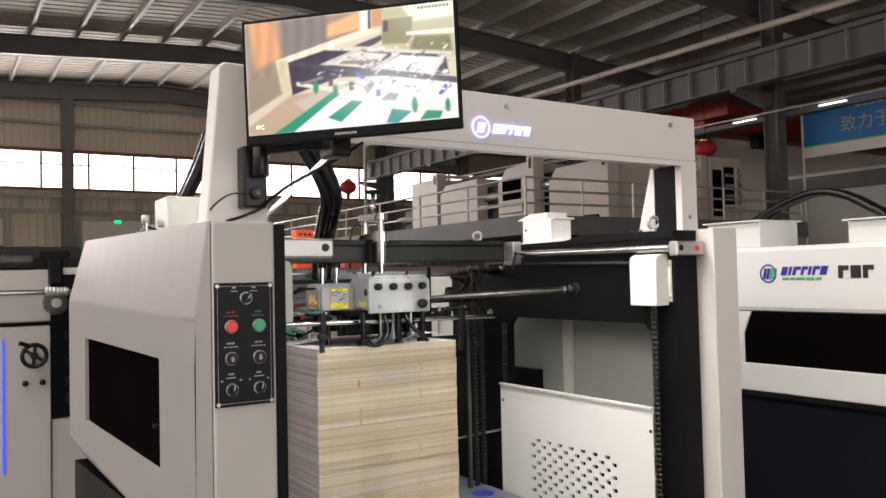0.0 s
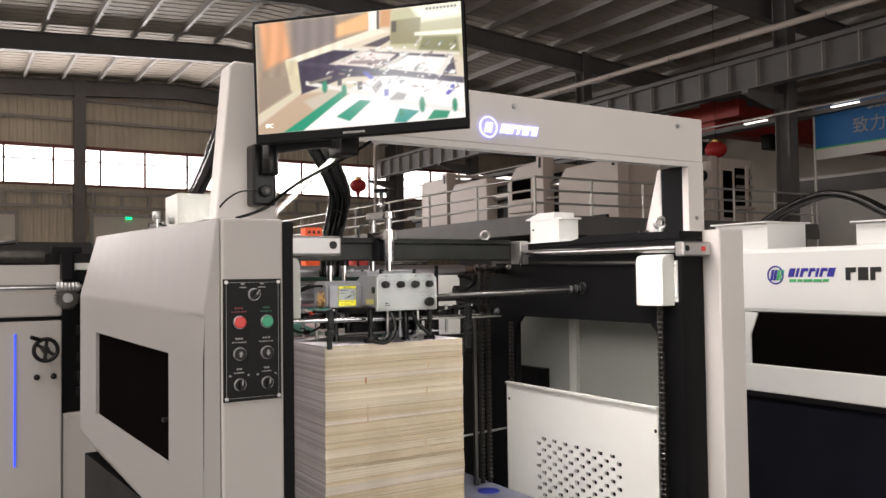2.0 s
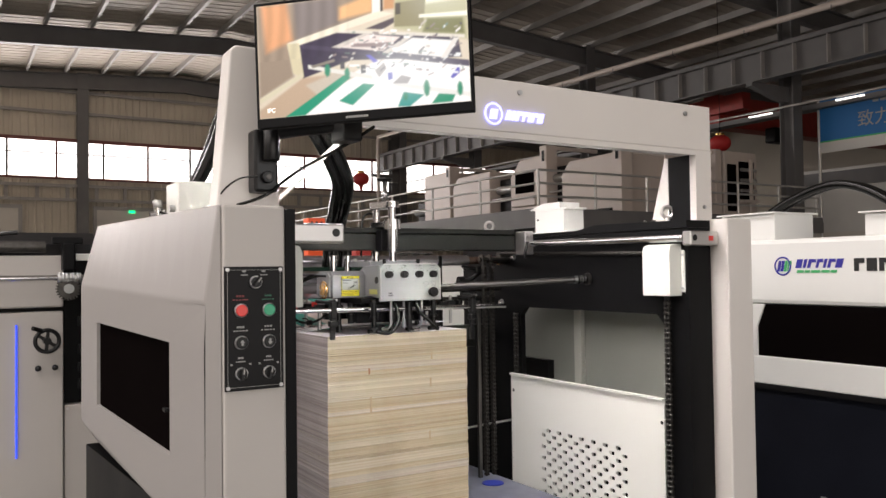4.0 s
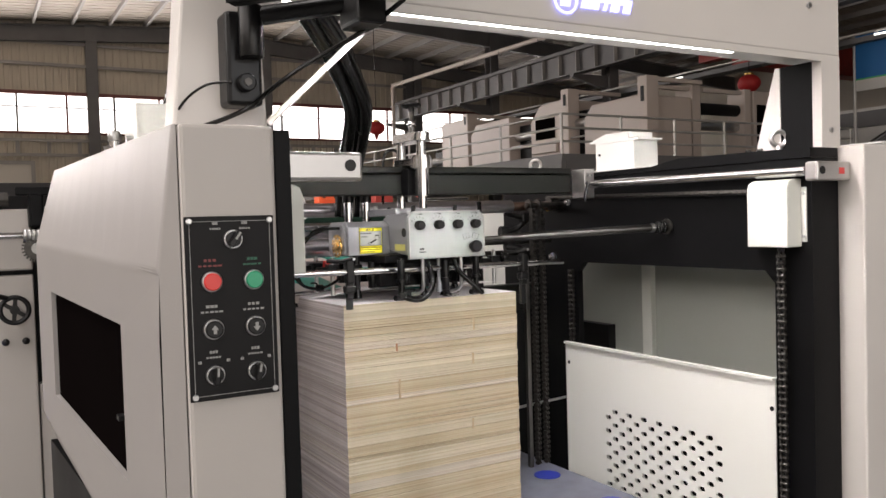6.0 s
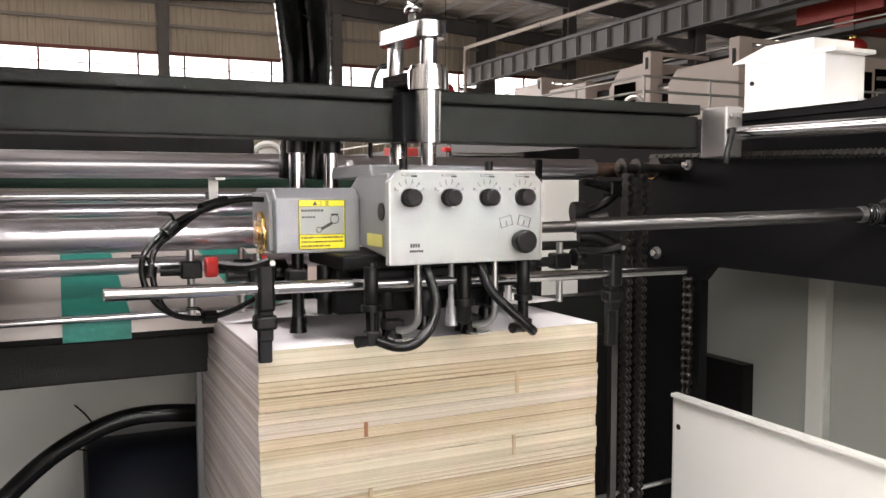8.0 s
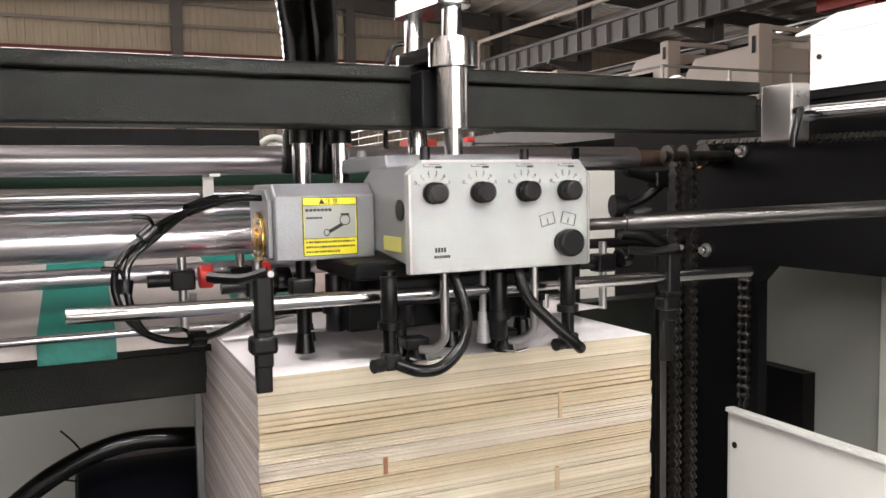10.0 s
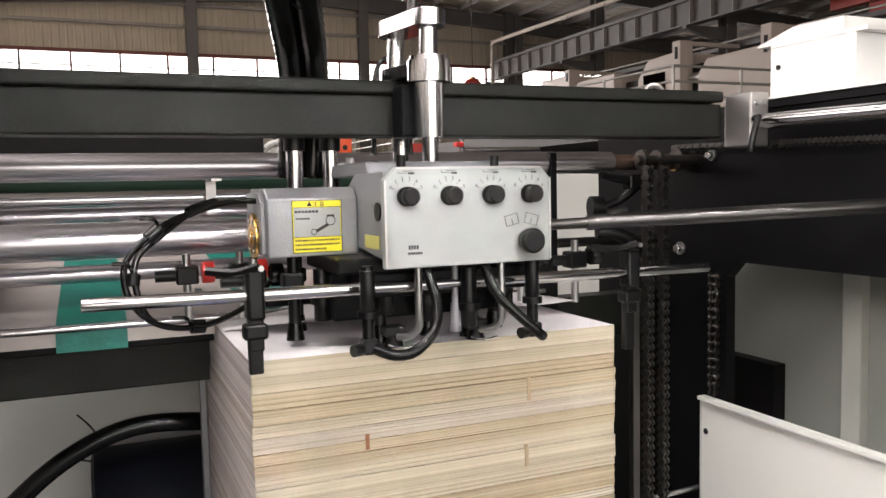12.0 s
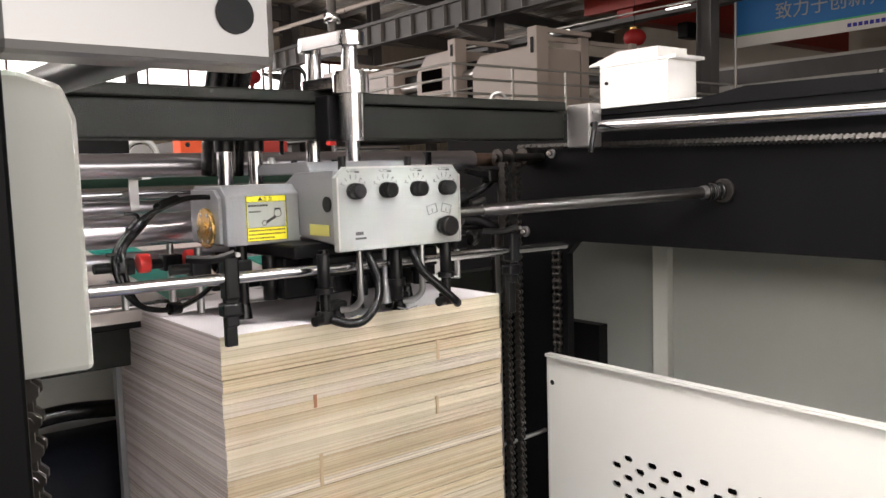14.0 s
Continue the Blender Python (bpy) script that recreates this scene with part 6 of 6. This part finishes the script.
for z in (3.53, 3.25, 2.97):
    part("rail", S().rod((MX, MY, z), (MX, 35.5, z), 0.026, 10), RAILM, mz)
    part("rail", S().rod((MX, MY, z), (20.8, MY, z), 0.026, 10), RAILM, mz)
y = MY
while y < 35:
    part("railing_post", S().rod((MX, y, DZ), (MX, y, 3.53), 0.032, 10), RAILM, mz)
    y += 2.2
x = MX + 1.6
while x < 20.8:
    part("railing_post", S().rod((x, MY, DZ), (x, MY, 3.53), 0.032, 10), RAILM, mz)
    x += 1.6


def press_unit(y0, y1, ztop, slant, label, window=False, post=0.0, tone=MEZZM):
    u_ = thing("stored_machine", (15.6, (y0 + y1) / 2, DZ), label, "machine", "stored machines")
    part("body", S().prism([(y0, DZ), (y1, DZ), (y1, ztop - slant), (y1 - slant * 0.9, ztop - slant * 0.1), (y0, ztop)], "x", 15.0, 16.8, 0.03), tone, u_)
    part("plinth", S().box(14.9, 16.9, y0 + 0.1, y1 - 0.1, DZ, DZ + 0.25), SATIN, u_)
    if window:
        part("window", S().box(14.985, 14.999, y0 + 0.35, y1 - 0.25, DZ + 0.95, ztop - 0.45), TINTED, u_, "dark inspection window")
        part("sill", S().box(14.9, 15.0, y0 + 0.2, y1 - 0.15, DZ + 0.55, DZ + 0.85, 0.02), tone, u_)
    if post:
        part("end_post", S().box(14.95, 15.35, y0 - 0.3, y0 + 0.02, DZ, ztop + post, 0.02), tone, u_)
        part("post_slot", S().box(14.935, 14.949, y0 - 0.2, y0 - 0.1, ztop - 0.2, ztop + post * 0.4), SATIN, u_)
        part("top_frame", S().box(14.98, 15.1, y0 - 0.28, y0 - 0.2, ztop + post - 0.1, ztop + post - 0.02).box(15.3, 16.9, y0 - 0.28, y0 - 0.16, ztop + post - 0.12, ztop + post - 0.02), tone, u_)
    return u_


press_unit(24.0, 25.5, 4.78, 0.1, "beige printing machine unit wrapped for storage", False, 0.15)
press_unit(21.4, 23.6, 4.52, 0.35, "beige printing machine unit on the mezzanine")
press_unit(18.8, 20.3, 4.70, 0.5, "grey printing machine unit with a dark window", True, 0.25)
press_unit(15.8, 17.9, 4.40, 0.35, "large beige printing machine unit with an end frame", False, 0.42)
for y0, y1, z1 in ((23.62, 23.98, 4.1), (20.35, 21.35, 4.25), (17.95, 18.75, 4.35), (25.55, 26.6, 3.9)):
    k = thing("stored_machine", (15.8, y0, DZ), "dark open press section between panelled units", "machine", "stored machines")
    part("body", S().box(15.35, 16.6, y0, y1, DZ, z1, 0.03), SATIN, k)
    part("cylinder", S().rod((15.3, y0 + 0.02, z1 - 0.35), (15.3, y1 - 0.02, z1 - 0.35), 0.13, 16), STEEL, k)
    part("guard_rail", S().rod((15.05, y0, 3.6), (15.05, y1, 3.6), 0.03, 8), RAILM, k)
for x0, x1, z1 in ((16.95, 17.25, 4.75), (18.95, 19.2, 4.75), (19.3, 20.7, 4.72)):
    k = thing("stored_machine", (x0, 16, DZ), "tall grey machine frame with dark rollers" if x1 - x0 < 1 else "pale machine cabinet on the mezzanine", "machine", "stored machines")
    part("upright", S().box(x0, x1, 15.9, 16.5, DZ, z1, 0.02), MEZZM, k)
    if x1 - x0 < 1:
        part("top_bar", S().box(x0 - 1.5, x0, 16.0, 16.1, z1 - 0.14, z1 - 0.04), MEZZM, k)
        part("dark_roll", S().rod((x0 - 1.5, 16.2, 4.2), (x0, 16.2, 4.2), 0.16, 16), SATIN, k)
        part("lower_roll", S().rod((x0 - 1.5, 16.2, 3.75), (x0, 16.2, 3.75), 0.12, 16), STEEL, k)
    else:
        part("dark_bay", S().box(x0 + 0.12, x0 + 0.5, 15.88, 15.899, 3.0, 4.35), TINTED, k)
        part("dark_bay", S().box(x0 + 0.62, x1 - 0.12, 15.88, 15.899, 3.35, 4.45), TINTED, k)
        part("ledge", S().box(x0 + 0.62, x1 - 0.12, 15.7, 15.879, 3.25, 3.33), MEZZM, k)
        for zz in (3.6, 3.9, 4.2):
            part("cross_roll", S().rod((x0 + 0.64, 15.82, zz), (x1 - 0.14, 15.82, zz), 0.05, 12), STEEL, k)
        part("hose_post", S().box(x1 - 0.45, x1 - 0.37, 15.72, 15.8, DZ, 4.5), MEZZM, k)
def lantern(x, y, z, r):
    k = thing("red_lantern", (x, y, z), "round red festival lantern hanging on a cord", "lantern", "lanterns")
    part("globe", S().ball((x, y, z), r, 0.8, 20), mat("red_lantern_cloth", (0.42, 0.02, 0.02), 0.6), k)
    part("cap", S().rod((x, y, z + r * 0.72), (x, y, z + r * 0.9), r * 0.4, 14), BRASS, k)
    part("tassel", S().rod((x, y, z - r * 1.35), (x, y, z - r * 0.75), r * 0.12, 10, r * 0.3), REDP, k)
    part("cord", S().rod((x, y, z + r * 0.9), (x, y, roof_z(x)), 0.01, 6), PLASTIC, k)


lantern(20.0, 16.6, 5.08, 0.32)
lantern(12.2, 24.9, 4.5, 0.28)

# ---- crane runway, pipe, lamps, banner ----
rw_ = thing("crane_runway", (19.0, 20, 6.4), "grey steel crane runway beam with stiffener plates", "crane runway")
part("web", S().box(18.985, 19.015, -10, 37, 6.40, 7.12), HSTEEL, rw_)
part("top_flange", S().box(18.82, 19.18, -10, 37, 7.12, 7.16), HSTEEL, rw_)
part("bottom_flange", S().box(18.82, 19.18, -10, 37, 6.36, 6.40), HSTEEL, rw_)
part("crane_rail", S().box(18.95, 19.05, -10, 37, 7.16, 7.28), HSTEEL, rw_)
y = -9.5
while y < 37:
    part("stiffener", S().box(18.84, 18.985, y - 0.015, y + 0.015, 6.40, 7.12), HSTEEL_L, rw_)
    y += 0.95
for y in (-7.0, 0.5, 8.0, 14.6, 23.0, 30.5, 37.4):
    k = structure("column", S().box(20.35, 20.75, y - 0.22, y - 0.19, 0, 9.6).box(20.35, 20.75, y + 0.19, y + 0.22, 0, 9.6).box(20.53, 20.57, y - 0.19, y + 0.19, 0, 9.6), HSTEEL, "grey steel column carrying crane runway and roof", "column")
    structure("column_bracket", S().prism([(18.8, 6.36), (20.35, 6.36), (20.35, 5.95), (19.95, 5.98), (18.8, 6.26)], "y", y - 0.1, y + 0.1), HSTEEL, "grey steel bracket under the crane runway", "bracket")
pp = thing("drain_pipe", (18.6, 20, 7.7), "pale roof pipe running along the hall", "pipe")
part("run", S().tube([(18.6, -10, 7.62), (18.6, 12, 7.70), (18.6, 34, 8.0), (18.55, 35.6, 8.0), (18.5, 35.9, 7.9), (18.5, 36.0, 7.5), (18.5, 36.0, 4.0)], 0.085, 12, 5), MEZZM, pp)
y = -8
while y < 34:
    part("pipe_clip", S().ring((18.6, y, 7.62 + max(0, (y - 12)) * 0.0135), (0, 1, 0), 0.095, 0.012, 16, 6), HSTEEL, pp)
    y += 2.5
gi = thing("bridge_crane", (27, 18, 6.2), "red overhead bridge crane girder", "crane")
part("girder", S().box(21.2, 35, 17.6, 18.2, 5.85, 6.85), REDP, gi)
part("support_beam", S().box(20.76, 21.2, 10, 31, 5.72, 5.86), HSTEEL, gi)
part("end_truck", S().box(20.95, 21.3, 16.5, 19.3, 6.2, 6.7), REDP, gi)
part("hoist", S().box(23.4, 24.2, 17.2, 17.6, 5.45, 5.95, 0.05), SATIN, gi)
tw = thing("tube_light_track", (19.5, 13.5, 5.6), "pale conduit carrying fluorescent tube lights", "light track")
part("conduit", S().rod((19.5, -8, 5.62), (19.5, 35, 5.70), 0.03, 8), RAILM, tw)
for y in (0.5, 8.0, 14.6, 23.0, 30.5):
    part("hanger", S().rod((19.5, y, 5.64), (19.95, y, 5.72), 0.02, 8), RAILM, tw)
for y in (4.0, 8.0, 12.2, 14.8, 19.0, 24.0, 29.0):
    part("tube", S().box(19.46, 19.54, y - 0.36, y + 0.36, 5.548, 5.580), TUBE, tw, "lit fluorescent tube")
bn = thing("banner", (21.0, 12, 4.5), "blue and white banner with pale lettering", "banner")
part("blue_cloth", S().box(21.0, 21.03, 5.0, 14.02, 4.80, 5.95), BANNER, bn)
part("green_line", S().box(20.99, 21.0, 5.0, 14.02, 4.79, 4.83), LOGO_G, bn)
part("white_cloth", S().box(21.0, 21.03, 5.0, 14.02, 4.50, 4.79), BANW, bn)
part("pole", S().rod((21.05, 14.08, 0.0), (21.05, 14.08, 6.0), 0.04, 10), RAILM, bn)
words("slogan", "致力于创新，", 0.46, Matrix.Translation((20.985, 12.93, 5.10)) @ SIDE, PRINT, bn, thick=0.004)
s = S()
for k in range(10):
    s.box(20.985, 20.999, 12.35 - k * 0.2, 12.5 - k * 0.2, 5.66, 5.76)
part("print_bar", s, PRINT, bn)
s = S()
for k in range(8):
    s.box(20.985, 20.999, 11.0 - k * 0.13, 11.09 - k * 0.13, 4.6, 4.69)
part("print_bar", s, LOGO_B, bn)
fw = thing("far_cabin", (24, 15, 0), "pale office cabin beyond the columns", "cabin")
part("wall", S().box(23.0, 23.1, 2.0, 16.5, 0.0, 4.3), BANW, fw)
part("dark_beam", S().box(22.9, 23.0, 2.0, 16.5, 3.75, 4.2), HSTEEL, fw)
part("low_wall", S().box(22.95, 23.0, 2.0, 16.5, 0.0, 2.4), PANEL_L, fw)
lp_ = thing("work_lamp", (20.2, 11.6, 2.1), "small bright work lamp beyond the machines", "lamp")
part("bulb", S().ball((20.2, 11.35, 2.42), 0.09), TUBE, lp_)
part("stand", S().rod((20.2, 11.35, 0), (20.2, 11.35, 2.34), 0.03), HSTEEL, lp_)
